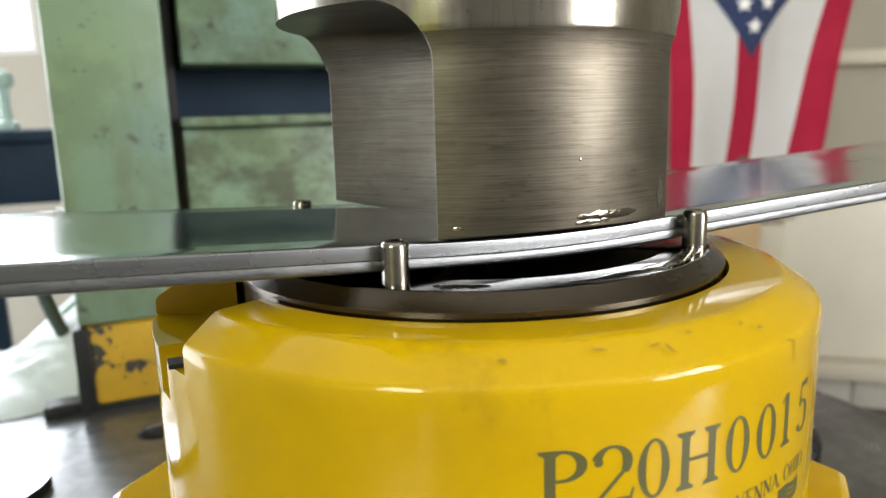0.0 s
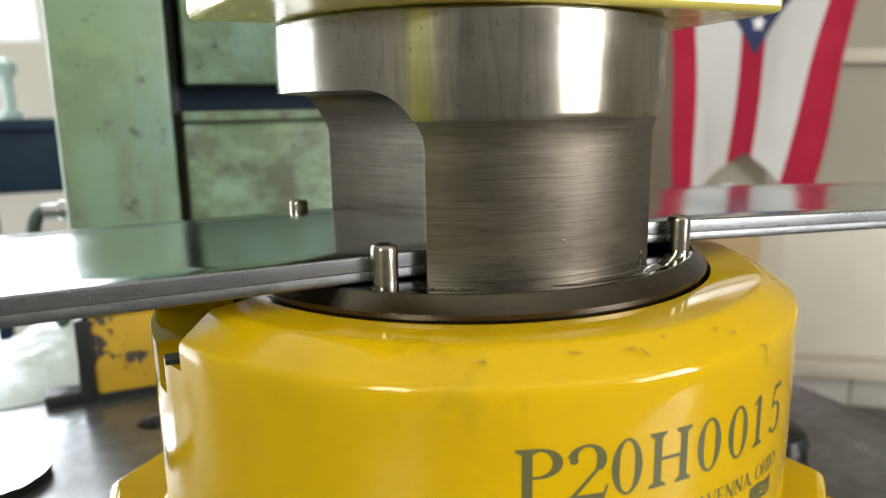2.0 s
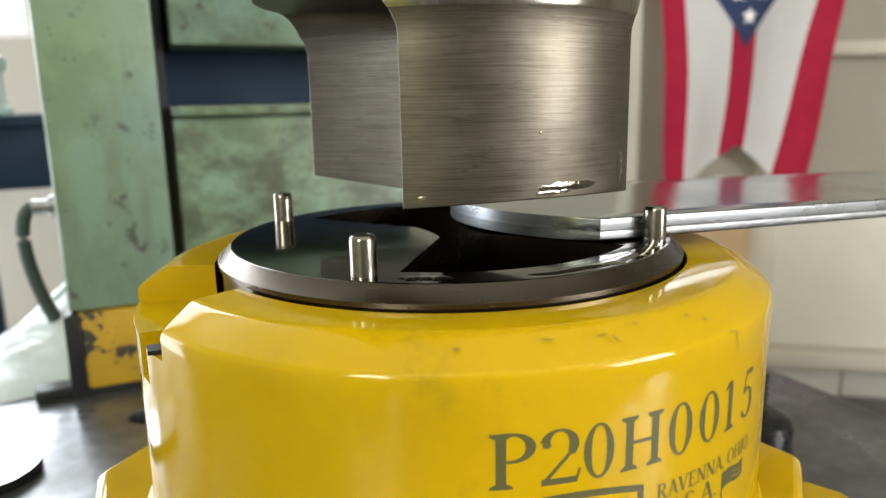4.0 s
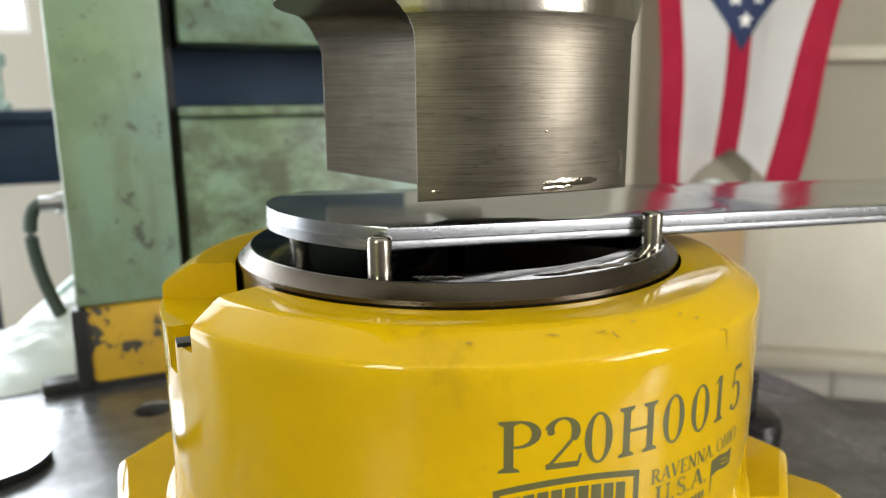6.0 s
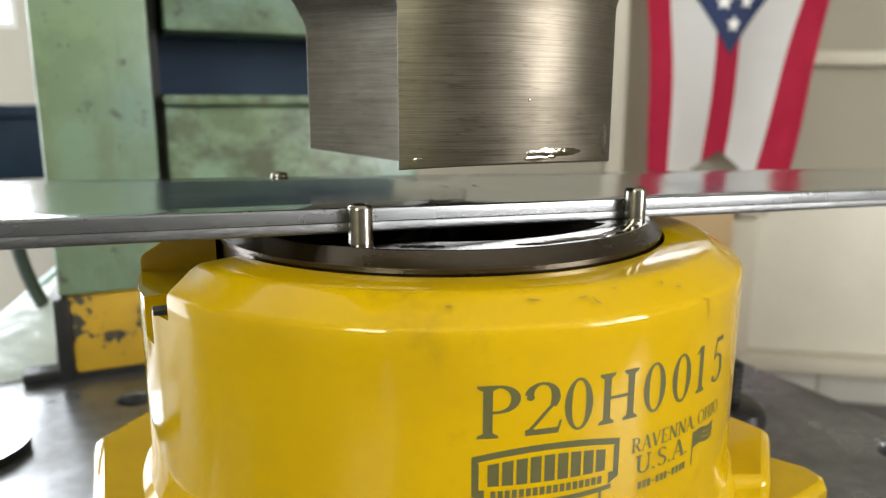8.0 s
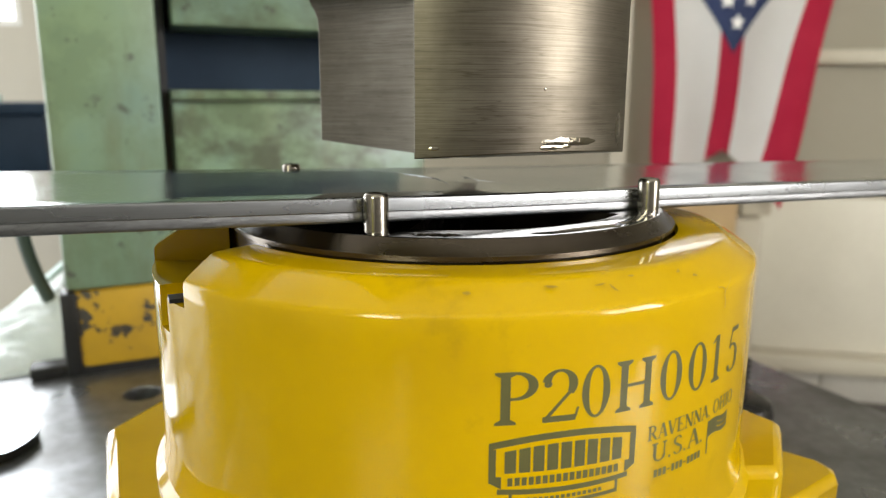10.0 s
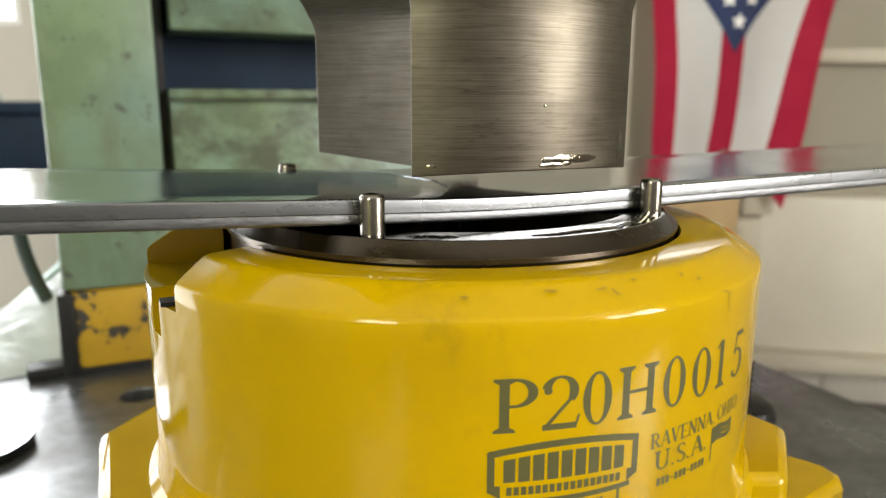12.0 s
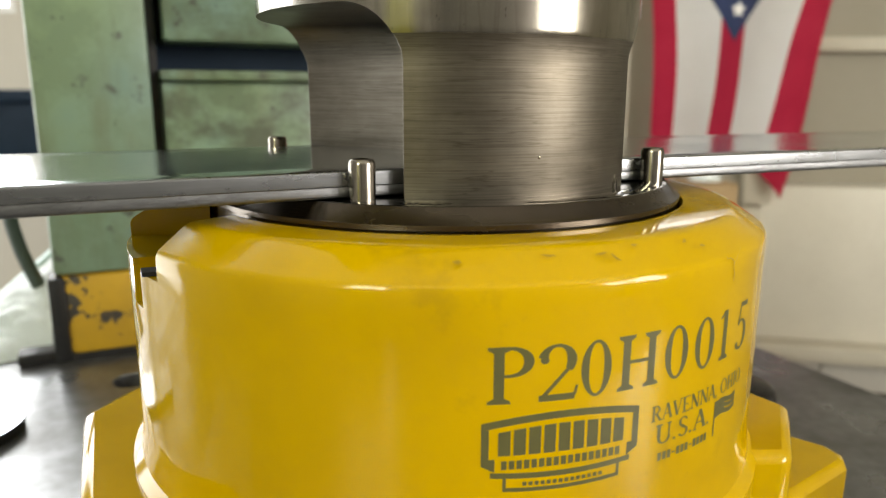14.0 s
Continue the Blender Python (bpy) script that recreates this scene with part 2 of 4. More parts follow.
def finish(bm, name, mat, smooth=35):
    bmesh.ops.recalc_face_normals(bm, faces=bm.faces)
    me = bpy.data.meshes.new(name)
    bm.to_mesh(me)
    bm.free()
    for k in (mat if isinstance(mat, (list, tuple)) else [mat]):
        me.materials.append(M[k])
    if smooth:
        me.shade_smooth()
        me.set_sharp_from_angle(angle=radians(smooth))
    return me


def part(name, bm, mat, parent=None, label="", m=None, smooth=35, bev=0.0):
    ob = new(name, finish(bm, name, mat, smooth))
    if parent:
        ob.parent = parent
    if m is not None:
        ob.matrix_basis = m
    if label:
        tagged(ob, label)
    if bev:
        b = ob.modifiers.new("edge", "BEVEL")
        b.width, b.segments, b.limit_method, b.angle_limit = bev, 2, "ANGLE", radians(40)
    return ob


def empty(name, m=None):
    ob = new(name)
    ob.empty_display_size = 0.02
    if m is not None:
        ob.matrix_basis = m
    return ob


def box(x0, x1, y0, y1, z0, z1, bev=0.0, bm=None):
    bm2 = bmesh.new()
    bmesh.ops.create_cube(bm2, size=1, matrix=Matrix.Translation(((x0 + x1) / 2, (y0 + y1) / 2, (z0 + z1) / 2)) @ Matrix.Diagonal((x1 - x0, y1 - y0, z1 - z0, 1)))
    if bev:
        bmesh.ops.bevel(bm2, geom=bm2.edges[:], offset=bev, segments=2, profile=0.5, affect="EDGES")
    if bm is None:
        return bm2
    tmp = bpy.data.meshes.new("tmp")
    bm2.to_mesh(tmp)
    bm2.free()
    bm.from_mesh(tmp)
    bpy.data.meshes.remove(tmp)
    return bm


def lathe(profile, seg=96, closed=False, bm=None):
    """Turns (radius, height) points round z. Points on the axis close the ends."""
    bm = bm or bmesh.new()
    rings = []
    for r, z in profile:
        if r < 1e-7:
            rings.append([bm.verts.new((0, 0, z))])
        else:
            rings.append([bm.verts.new((r * math.cos(2 * math.pi * i / seg), r * math.sin(2 * math.pi * i / seg), z)) for i in range(seg)])
    pairs = list(zip(rings, rings[1:])) + ([(rings[-1], rings[0])] if closed else [])
    for a, b in pairs:
        for i in range(seg):
            j = (i + 1) % seg
            f = [a[i % len(a)], a[j % len(a)], b[j % len(b)], b[i % len(b)]]
            f = list(dict.fromkeys(f))
            if len(f) > 2:
                bm.faces.new(f)
    return bm


def prism(outline, z0, z1, bm=None):
    bm = bm or bmesh.new()
    lo, hi = [bm.verts.new((x, y, z0)) for x, y in outline], [bm.verts.new((x, y, z1)) for x, y in outline]
    n = len(outline)
    bm.faces.new(hi)
    bm.faces.new(lo[::-1])
    for i in range(n):
        bm.faces.new((lo[i], lo[(i + 1) % n], hi[(i + 1) % n], hi[i]))
    return bm


def tube(points, r, bm=None, seg=10):
    bm = bm or bmesh.new()
    pts = [Vector(p) for p in points]
    rings = []
    for i, p in enumerate(pts):
        d = (pts[min(i + 1, len(pts) - 1)] - pts[max(i - 1, 0)]).normalized()
        q = d.to_track_quat("Z", "Y")
        rings.append([bm.verts.new(p + q @ Vector((r * math.cos(2 * math.pi * k / seg), r * math.sin(2 * math.pi * k / seg), 0))) for k in range(seg)])
    for a, b in zip(rings, rings[1:]):
        for k in range(seg):
            bm.faces.new((a[k], a[(k + 1) % seg], b[(k + 1) % seg], b[k]))
    bm.faces.new(rings[0][::-1])
    bm.faces.new(rings[-1])
    return bm


def cut(bm, cutters, mat):
    """bm less the closed meshes in cutters, as a new bmesh."""
    ob = new("blank", finish(bm, "blank", mat, 0))
    made = []
    for c in cutters:
        k = new("cutter", finish(c, "cutter", mat, 0))
        b = ob.modifiers.new("cut", "BOOLEAN")
        b.operation, b.object, b.solver = "DIFFERENCE", k, "EXACT"
        made.append(k)
    bpy.context.view_layer.update()
    dg = bpy.context.evaluated_depsgraph_get()
    me = bpy.data.meshes.new_from_object(ob.evaluated_get(dg))
    out = bmesh.new()
    out.from_mesh(me)
    for o in (ob, *made):
        bpy.data.objects.remove(o)
    bpy.data.meshes.remove(me)
    return out


# ---- room ----
FLOOR, CEIL, TABLE = -1.06, 2.7, -0.19


def build_room():
    tagged(part("floor", box(-3, 4.6, -4.5, 5.2, FLOOR - 0.2, FLOOR), "floor"), "worn grey concrete shop floor", "floor", kind="structure")
    tagged(part("ceiling", box(-3, 4.6, -4.5, 5.2, CEIL, CEIL + 0.2), "ceiling"), "plain off-white shop ceiling", "ceiling", kind="structure")
    # far wall, with a window opening on its left
    w = cut(box(-4.6, 4.2, 0, 0.2, FLOOR, CEIL), [box(-3.70, -1.52, -0.1, 0.3, 0.29, 2.51), box(-3.70, -1.78, -0.15, 0.35, FLOOR - 0.05, 0.30)], "wall")
    tagged(part("wall_far", w, "wall", m=FAR, smooth=0), "cream painted shop wall with a window and an open doorway", "wall", kind="structure")
    side = cut(box(3.0, 3.2, -4.5, 1.5, FLOOR, CEIL), [box(2.9, 3.3, -4.2, -2.7, 0.0, 2.0)], "wall")
    tagged(part("wall_side", side, "wall", smooth=0), "cream painted shop wall with a wide window", "wall", kind="structure")
    left = cut(box(-2.7, -2.5, -4.5, 4.5, FLOOR, CEIL), [box(-2.8, -2.4, -2.6, -1.6, 0.80, 2.30), box(-2.85, -2.35, 1.5, 3.5, FLOOR - 0.05, 0.97)], "wall")
    tagged(part("wall_left", left, "greywall", smooth=0), "grey painted shop wall with an added window and an open door", "wall", kind="structure")
    tagged(part("wall_behind", cut(box(-3, 4.6, -4.5, -4.3, FLOOR, CEIL), [box(2.15, 2.95, -4.6, -4.2, 0.0, 2.0)], "darkwall"), "darkwall", smooth=0), "dark grey shop wall with a window", "wall", kind="structure")
    # the last of these is unseen, added round the left fill light
    for name, m, w, h, n in (("window_1", FAR @ pose(-2.61, 0.02, 1.4), 2.18, 2.22, 3), ("window_2", pose(3.02, -3.45, 1.0, 0, 0, 90), 1.5, 2.0, 2), ("window_4", pose(2.55, -4.32, 1.0), 0.8, 2.0, 2), ("fill_window", pose(-2.52, -2.1, 1.55, 0, 0, 90), 1.0, 1.5, 2)):
        win = tagged(empty(name, m), "painted steel window with small panes", "window", kind="structure")
        part("window_frame", cut(box(-w / 2, w / 2, -0.02, 0.02, -h / 2, h / 2), [box(-w / 2 + 0.02, w / 2 - 0.02, -1, 1, -h / 2 + 0.02, h / 2 - 0.02)], "frame"), "frame", win, smooth=0)
        for i in range(1, n):
            x = -w / 2 + w * i / n
            part("mullion", box(x - 0.015, x + 0.015, -0.015, 0.015, -h / 2 + 0.05, h / 2 - 0.05), "frame", win, smooth=0)
        for i in (1, 2):
            z = -h / 2 + h * i / 3
            part("glazing_bar", box(-w / 2 + 0.05, w / 2 - 0.05, -0.012, 0.012, z - 0.012, z + 0.012), "frame", win, smooth=0)
    # raised frame of the panelled wall behind the flag; the low wall under it stands a little askew
    low = FAR @ pose(1.05, 0, 0, 0, 0, -11) @ pose(-1.05, 0, 0)
    for name, b, lab in (("rail", (1.17, 3.4, -0.040, -0.002, 0.165, 0.215), "cream painted steel rail across the wall"),
                         ("sill", (0.98, 2.4, -0.10, 0.10, -0.932, -0.8735), "cream painted sill over the block wall"),
                         ("stile", (1.00, 1.125, -0.10, -0.002, -0.87, -0.375), "cream painted steel stile on the wall"),
                         # two boxes that make the low wall lighter than the wall above
                         ("panel", (1.128, 1.698, -0.022, 0.12, -0.872, -0.30), "lighter cream low part of the wall"),
                         ("panel", (1.792, 2.4, -0.022, 0.24, -0.872, -0.30), "lighter cream low part of the wall"),
                         ("stile", (1.06, 1.165, -0.045, -0.002, -0.37, 2.4), "cream painted steel stile on the wall"),
                         ("stile", (0.585, 0.640, -0.11, -0.002, -0.87, 2.4), "cream painted steel stile on the wall"),
                         ("stile", (1.70, 1.79, -0.09, 0.10, -0.87, -0.302), "cream painted steel stile on the wall")):
        tagged(part("trim_" + name, box(*b, 0.006), "pale" if name == "panel" else "trim", m=low if b[4] < -0.5 else FAR), lab, "wall trim", kind="structure")
    blk = tagged(empty("wall_base", low), "grey painted concrete block base of the wall", "block wall", kind="structure")
    for i in range(3, 7):
        part("block", box(-0.2 + 0.4 * i, 0.194 + 0.4 * i, -0.03, 0.17, FLOOR + 0.002, -0.934, 0.004), "block", blk)


build_room()
glow, gnt, gbs = material("overcast_sky_glow")
gbs.inputs["Emission Color"].default_value, gbs.inputs["Emission Strength"].default_value = (0.95, 0.98, 1.0, 1), 2.0
gbs.inputs["Base Color"].default_value = (0.5, 0.5, 0.5, 1)
M["glow"] = glow
tagged(part("backdrop", box(-4.4, -1.0, 0.6, 0.62, FLOOR, 2.9), "glow", m=FAR, smooth=0), "plain bright overcast sky outside the window", "backdrop", kind="structure")

# ---- work table and press frame ----


def build_table():
    t = cut(box(-0.62, 0.392, -0.42, 0.62, TABLE - 0.05, TABLE), [lathe([(0, -0.3), (0.013, -0.3), (0.013, 0), (0, 0)], 24)], "plate")
    holes = []
    for x, y in ((0.352, 0.023), (-0.108, 0.335), (0.335, 0.36), (-0.45, 0.1)):
        c = lathe([(0, -0.3), (0.014, -0.3), (0.014, 0), (0, 0)], 28)
        bmesh.ops.translate(c, verts=c.verts, vec=(x, y, 0))
        holes.append(c)
    t = cut(t, holes, "plate")
    tb = tagged(empty("press_table", pose(0, 0, 0)), "dark oily steel press table with bolt holes", "press table")
    part("table_plate", t, "plate", tb, bev=0.0015)
    for x in (-0.5, 0.3):
        for y in (-0.32, 0.5):
            part("leg", box(x - 0.04, x + 0.04, y - 0.04, y + 0.04, FLOOR, TABLE - 0.05, 0.004), "green", tb, "green painted steel leg")


build_table()


def build_press():
    p = tagged(empty("punch_press"), "old green painted press frame with a yellow foot", "press")
    Y = 0.40
    part("column", box(-0.158, -0.073, Y, Y + 0.3, -0.118, 0.75, 0.004), "green", p, "worn light green painted steel column")
    part("column_foot", box(-0.160, -0.071, Y - 0.003, Y + 0.303, TABLE, -0.119, 0.003), "hazard", p, "chipped yellow hazard paint on the column foot")
    part("foot_corner", box(-0.1625, -0.1505, Y - 0.0055, Y + 0.02, TABLE, -0.119, 0.001), "black", p, "bare dark iron corner of the foot")
    part("foot_edge", box(-0.1502, -0.071, Y - 0.0052, Y - 0.0032, TABLE, TABLE + 0.007), "black", p, "bare dark lower edge of the foot")
    part("joint", box(-0.073, -0.065, Y + 0.03, Y + 0.28, TABLE, 0.75), "black", p, "dark gap beside the column")
    part("panel", box(-0.065, 0.17, Y + 0.012, Y + 0.28, TABLE, 0.036, 0.004), "grimy", p, "mottled green painted steel panel")
    part("ledge", box(-0.065, 0.17, Y + 0.004, Y + 0.28, 0.0365, 0.045, 0.002), "grimy", p)
    part("recess", box(-0.065, 0.17, Y + 0.075, Y + 0.28, 0.0455, 0.75), "navy", p, "dark recess across the press frame")
    a, b, c, d = Vector((-0.178, 0.50, -0.042)), Vector((-0.204, 0.50, -0.036)), Vector((-0.196, 0.50, -0.105)), Vector((-0.176, 0.50, -0.152))
    pts = [a * (1 - u) ** 3 + b * 3 * u * (1 - u) ** 2 + c * 3 * u * u * (1 - u) + d * u ** 3 for u in [i / 24 for i in range(25)]]
    part("hose", tube(pts, 0.006), "hose", p, "dark grey green rubber hose")
    part("foot_bar", box(-0.190, -0.161, 0.398, 0.42, TABLE, TABLE + 0.010, 0.002), "black", p, "black steel bar beside the column foot")
    part("hose_fitting", lathe([(0, 0), (0.010, 0), (0.010, 0.012), (0.007, 0.013), (0.007, 0.026), (0, 0.026)], 16), "fitting", p, "bright steel hose fitting", m=pose(-0.1585, 0.50, -0.042, 0, -90, 0))
    return p


press = build_press()


def build_film():
    """Polythene wrapping heaped against the column, with a folded teal edge behind it."""
    f = tagged(empty("plastic_wrapping", pose(0, 0, TABLE)), "crumpled milky polythene wrapping heaped against the column", "plastic wrapping")
    bm = bmesh.new()
    n, k = 50, 40
    g = []
    for i in range(n + 1):
        row = []
        for j in range(k + 1):
            x, y = -0.30 + 0.134 * i / n, 0.412 + 0.155 * j / k
            q = Vector((x * 30 + y * 16, y * 12, 0.0))
            slope = max(0.0, 0.054 - (-0.168 - x) * 0.62)
            front = min(1.0, j / k * 1.35) ** 0.8
            z = slope * front + (0.010 * noise.noise(q) + 0.008 * abs(noise.noise(q * 2.7))) * front * min(1.0, slope / 0.03)
            row.append(bm.verts.new((x, y + 0.008 * noise.noise(q * 0.7), 0.0015 + max(0.0, z))))
        g.append(row)
    for i in range(n):
        for j in range(k):
            bm.faces.new((g[i][j], g[i + 1][j], g[i + 1][j + 1], g[i][j + 1]))
    bmesh.ops.solidify(bm, geom=bm.faces[:], thickness=0.0006)
    part("sheet", bm, "film", f, smooth=70)
    edge = prism([(-0.238, 0.001), (-0.205, 0.001), (-0.165, 0.037), (-0.165, 0.062)], -0.612, -0.572)
    bmesh.ops.rotate(edge, verts=edge.verts, matrix=Matrix.Rotation(radians(90), 3, "X"))
    part("folded_edge", edge, "teal", f, "pale teal folded edge of the wrapping", bev=0.003)


build_film()


def build_bench():
    b = tagged(empty("workbench", pose(0, 0, 0)), "dark navy steel workbench by the far wall", "workbench")
    part("bench_top", box(-1.05, -0.255, 1.98, 2.36, -0.005, 0.028, 0.006), "navy", b)
    part("drawer_box", box(-1.04, -0.265, 2.0, 2.35, -0.172, -0.006, 0.005), "navy", b, "dark navy drawer box")
    for x in (-1.0, -0.52):
        for y in (2.03, 2.32):
            part("leg", box(x - 0.02, x + 0.02, y - 0.02, y + 0.02, FLOOR, -0.173), "navy", b)
    tap = tagged(empty("bench_tap", pose(-0.40, 2.1, 0.0285)), "grey green metal tap on the workbench", "tap")
    part("base", lathe([(0, 0), (0.03, 0), (0.03, 0.018), (0.015, 0.024), (0, 0.024)], 24), "teal", tap)
    part("stem", lathe([(0, 0.0245), (0.014, 0.0245), (0.014, 0.115), (0, 0.115)], 20), "teal", tap)
    part("head", lathe([(0, 0.1155), (0.025, 0.1155), (0.028, 0.125), (0.028, 0.15), (0.012, 0.162), (0, 0.163)], 24), "teal", tap)


build_bench()

# ---- die holder ----
RB = 0.1072


def build_holder():
    h = tagged(empty("die_holder", pose(0, 0, 0)), "glossy yellow enamelled die holder with stencilled lettering", "die holder")
    prof = [(0.0818, -0.0062), (0.0845, -0.0060), (0.0948, -0.0060), (0.0962, -0.00612), (0.0974, -0.0065), (0.0985, -0.0071), (0.0996, -0.0078), (0.1058, -0.0119), (0.1064, -0.0124), (0.1069, -0.0131), (RB, -0.0141), (RB, -0.018), (RB, -0.046), (RB, -0.074), (RB, -0.078), (0.1082, -0.0845), (0.111, -0.088),
            (0.111, -0.10), (0.072, -0.10), (0.072, -0.032), (0.0818, -0.032)]
    body = lathe(prof, 160, True)
    groove = prism([(-0.068, 0.0075), (-0.14, 0.0330), (-0.14, -0.0562), (-0.068, -0.0180)], -0.0180, 0.02)
    slot = prism([(-0.0965, -0.0150), (-0.14, -0.0150), (-0.14, -0.0230), (-0.0965, -0.0230)], -0.0310, 0.0)
    step = prism([(-0.0990, -0.0228), (-0.14, -0.0228), (-0.14, -0.060), (-0.0990, -0.0345)], -0.0205, 0.0)
    part("body", cut(body, [groove, slot, step], "yellow"), "yellow", h, "round yellow body with a chamfered rim and a notch", smooth=20, bev=0.0007)
    # thin black box set into the notch, its colour standing for a gap's shade
    part("gap_shade", box(-0.1045, -0.096, -0.0300, -0.0240, -0.0202, -0.0190), "black", h, "thin black box for the shade of a gap in the notch")
    # octagonal flange
    a, b = 0.127, 0.050
    c = 0.105
    out = [(-a, -b), (-a, b), (-c, 0.072), (-0.06, 0.116), (0.06, 0.116), (0.09, 0.085), (0.104, 0.05), (0.108, 0.0), (0.098, -0.044), (0.075, -0.077), (0.04, -0.10), (0.0, -0.116), (-0.06, -0.116), (-c, -0.072)]
    fl = cut(prism(out, TABLE, -0.0895), [lathe([(0, -0.3), (0.072, -0.3), (0.072, 0), (0, 0)], 64)], "yellow")
    part("flange", fl, "yellow", h, "thick yellow flange with bevelled corners", bev=0.004)
    lug = [(0.055, -0.079), (0.069, -0.0835), (0.083, -0.0895), (0.1145, -0.0625), (0.1120, -0.0460), (0.085, -0.02)]
    part("lug", prism(lug, TABLE, -0.086), "yellow", h, "yellow upright lug beside the body", bev=0.0035)
    ear = [(0.09, -0.085), (0.1095, -0.0735), (0.1480, -0.0660), (0.1530, -0.0610), (0.1545, -0.0520), (0.1490, -0.0400), (0.125, -0.01), (0.08, 0.0)]
    part("ear", prism(ear, TABLE, -0.116), "yellow", h, "yellow bolt-down ear of the flange", bev=0.0035)
    return h


holder = build_holder()


def wrapped(bm, az0, z0, r):
    """Bends a flat mesh (x along, y up) round the holder from the azimuth az0 (degrees)."""
    for v in bm.verts:
        a = radians(az0) + v.co.x / r
        q = r + v.co.z
        v.co = Vector((q * math.cos(a), q * math.sin(a), z0 + v.co.y))
    return bm


GLYPH_WIDTH = {"P": 0.74, "2": 0.62, "0": 0.64, "H": 0.96, "1": 0.42, "5": 0.60, "R": 0.86, "A": 0.86, "V": 0.84, "E": 0.76, "N": 0.94, "O": 0.92, "I": 0.42, "U": 0.90, "S": 0.62, ".": 0.30, ",": 0.30, " ": 0.30}


def glyph_mesh(ch, width, height, weight=1.0):
    """One character in a serif face, in strokes: upright stems, hairlines, swelling bowls and slab feet."""
    bm = bmesh.new()
    T, t, S = 0.125 * weight, 0.045 * weight, 0.045 * weight
    W = GLYPH_WIDTH[ch]
    count = [0]

    def ribbon(rows):
        """rows: x, y and half width, with the side vector, along a stroke."""
        z = count[0] * 5e-6
        count[0] += 1
        vs = [(bm.verts.new((x - nx * h, y - ny * h, z)), bm.verts.new((x + nx * h, y + ny * h, z))) for x, y, nx, ny, h in rows]
        for (a, b), (c, d) in zip(vs, vs[1:]):
            bm.faces.new((a, b, d, c))

    def line(x0, y0, x1, y1, w):
        """A slanting stroke with level ends; w is its width across."""
        ribbon([(x0, y0, 1, 0, w / 2), (x1, y1, 1, 0, w / 2)])

    def bar(x0, x1, y, w):
        ribbon([(x0, y, 0, 1, w / 2), (x1, y, 0, 1, w / 2)])

    def stem(x, w, low=True, high=True, y0=0.0, y1=1.0):
        line(x, y0, x, y1, w)
        for on, y, d in ((low, y0, 1), (high, y1, -1)):
            if on:
                reach = w / 2 + 0.095
                ribbon([(x, y, 1, 0, reach), (x, y + d * S, 1, 0, reach * 0.93), (x, y + d * (S + 0.05), 1, 0, w / 2)])

    def bowl(cx, cy, rx, ry, a0, a1, w0=T, w1=t, n=26):
        rows = []
        for i in range(n + 1):
            a = radians(a0 + (a1 - a0) * i / n)
            c, q = math.cos(a), math.sin(a)
            rows.append((cx + rx * c, cy + ry * q, c, q, (w1 + (w0 - w1) * c * c) / 2))
        ribbon(rows)

    if ch in "PR":
        stem(0.20, T)
        bowl(0.34, 0.735, 0.28, 0.243, 90, -90)
        bar(0.20, 0.345, 0.978, t)
        bar(0.20, 0.345, 0.492, t)
        if ch == "R":
            line(0.40, 0.49, 0.74, 0.0, T * 1.2)
            bar(0.68, 0.88, S / 2, S)
    elif ch == "2":
        bowl(0.29, 0.71, 0.215, 0.268, 168, -38)
        bowl(0.105, 0.73, 0.035, 0.035, 0, 360, 0.06, 0.06, 10)
        line(0.455, 0.56, 0.07, 0.06, 0.075)
        bar(0.03, 0.56, 0.058, 0.115)
        line(0.55, 0.06, 0.595, 0.25, 0.04)
    elif ch in "0O":
        bowl(W / 2, 0.5, W / 2 - T / 2 - 0.03, 0.482, 0, 360, T, t, 44)
    elif ch == "H":
        stem(0.22, T)
        stem(W - 0.22, T)
        bar(0.22, W - 0.22, 0.51, t * 1.2)
    elif ch == "1":
        stem(0.24, T, True, False)
        line(0.215, 0.985, 0.06, 0.86, 0.085)
    elif ch == "5":
        bar(0.17, 0.53, 0.945, 0.10)
        line(0.185, 0.94, 0.10, 0.56, 0.05)
        bowl(0.235, 0.325, 0.245, 0.295, 128, -140)
        bowl(0.075, 0.13, 0.03, 0.03, 0, 360, 0.06, 0.06, 10)
    elif ch == "A":
        line(0.10, 0.02, 0.42, 1.0, t * 1.2)
        line(0.42, 1.0, 0.74, 0.02, T * 1.2)
        bar(0.19, 0.62, 0.34, t)
        bar(0.01, 0.23, S / 2, S)
        bar(0.60, 0.86, S / 2, S)
    elif ch == "V":
        line(0.11, 0.98, 0.43, 0.0, T * 1.2)
        line(0.43, 0.0, 0.73, 0.98, t * 1.2)
        bar(0.0, 0.25, 1 - S / 2, S)
        bar(0.61, 0.84, 1 - S / 2, S)
    elif ch == "E":
        stem(0.20, T)
        for x, y in ((0.66, 0.978), (0.52, 0.51), (0.68, 0.022)):
            bar(0.20, x, y, t)
            line(x, y, x + 0.01, y + (0.14 if y < 0.4 else -0.14), 0.045)
    elif ch == "N":
        stem(0.18, t * 1.3)
        stem(W - 0.16, t * 1.3, False, True)
        line(0.17, 0.98, W - 0.18, 0.0, T * 1.3)
    elif ch == "I":
        stem(W / 2, T)
    elif ch == "U":
        stem(0.20, T, False, True, 0.30)
        stem(W - 0.18, t * 1.3, False, True, 0.30)
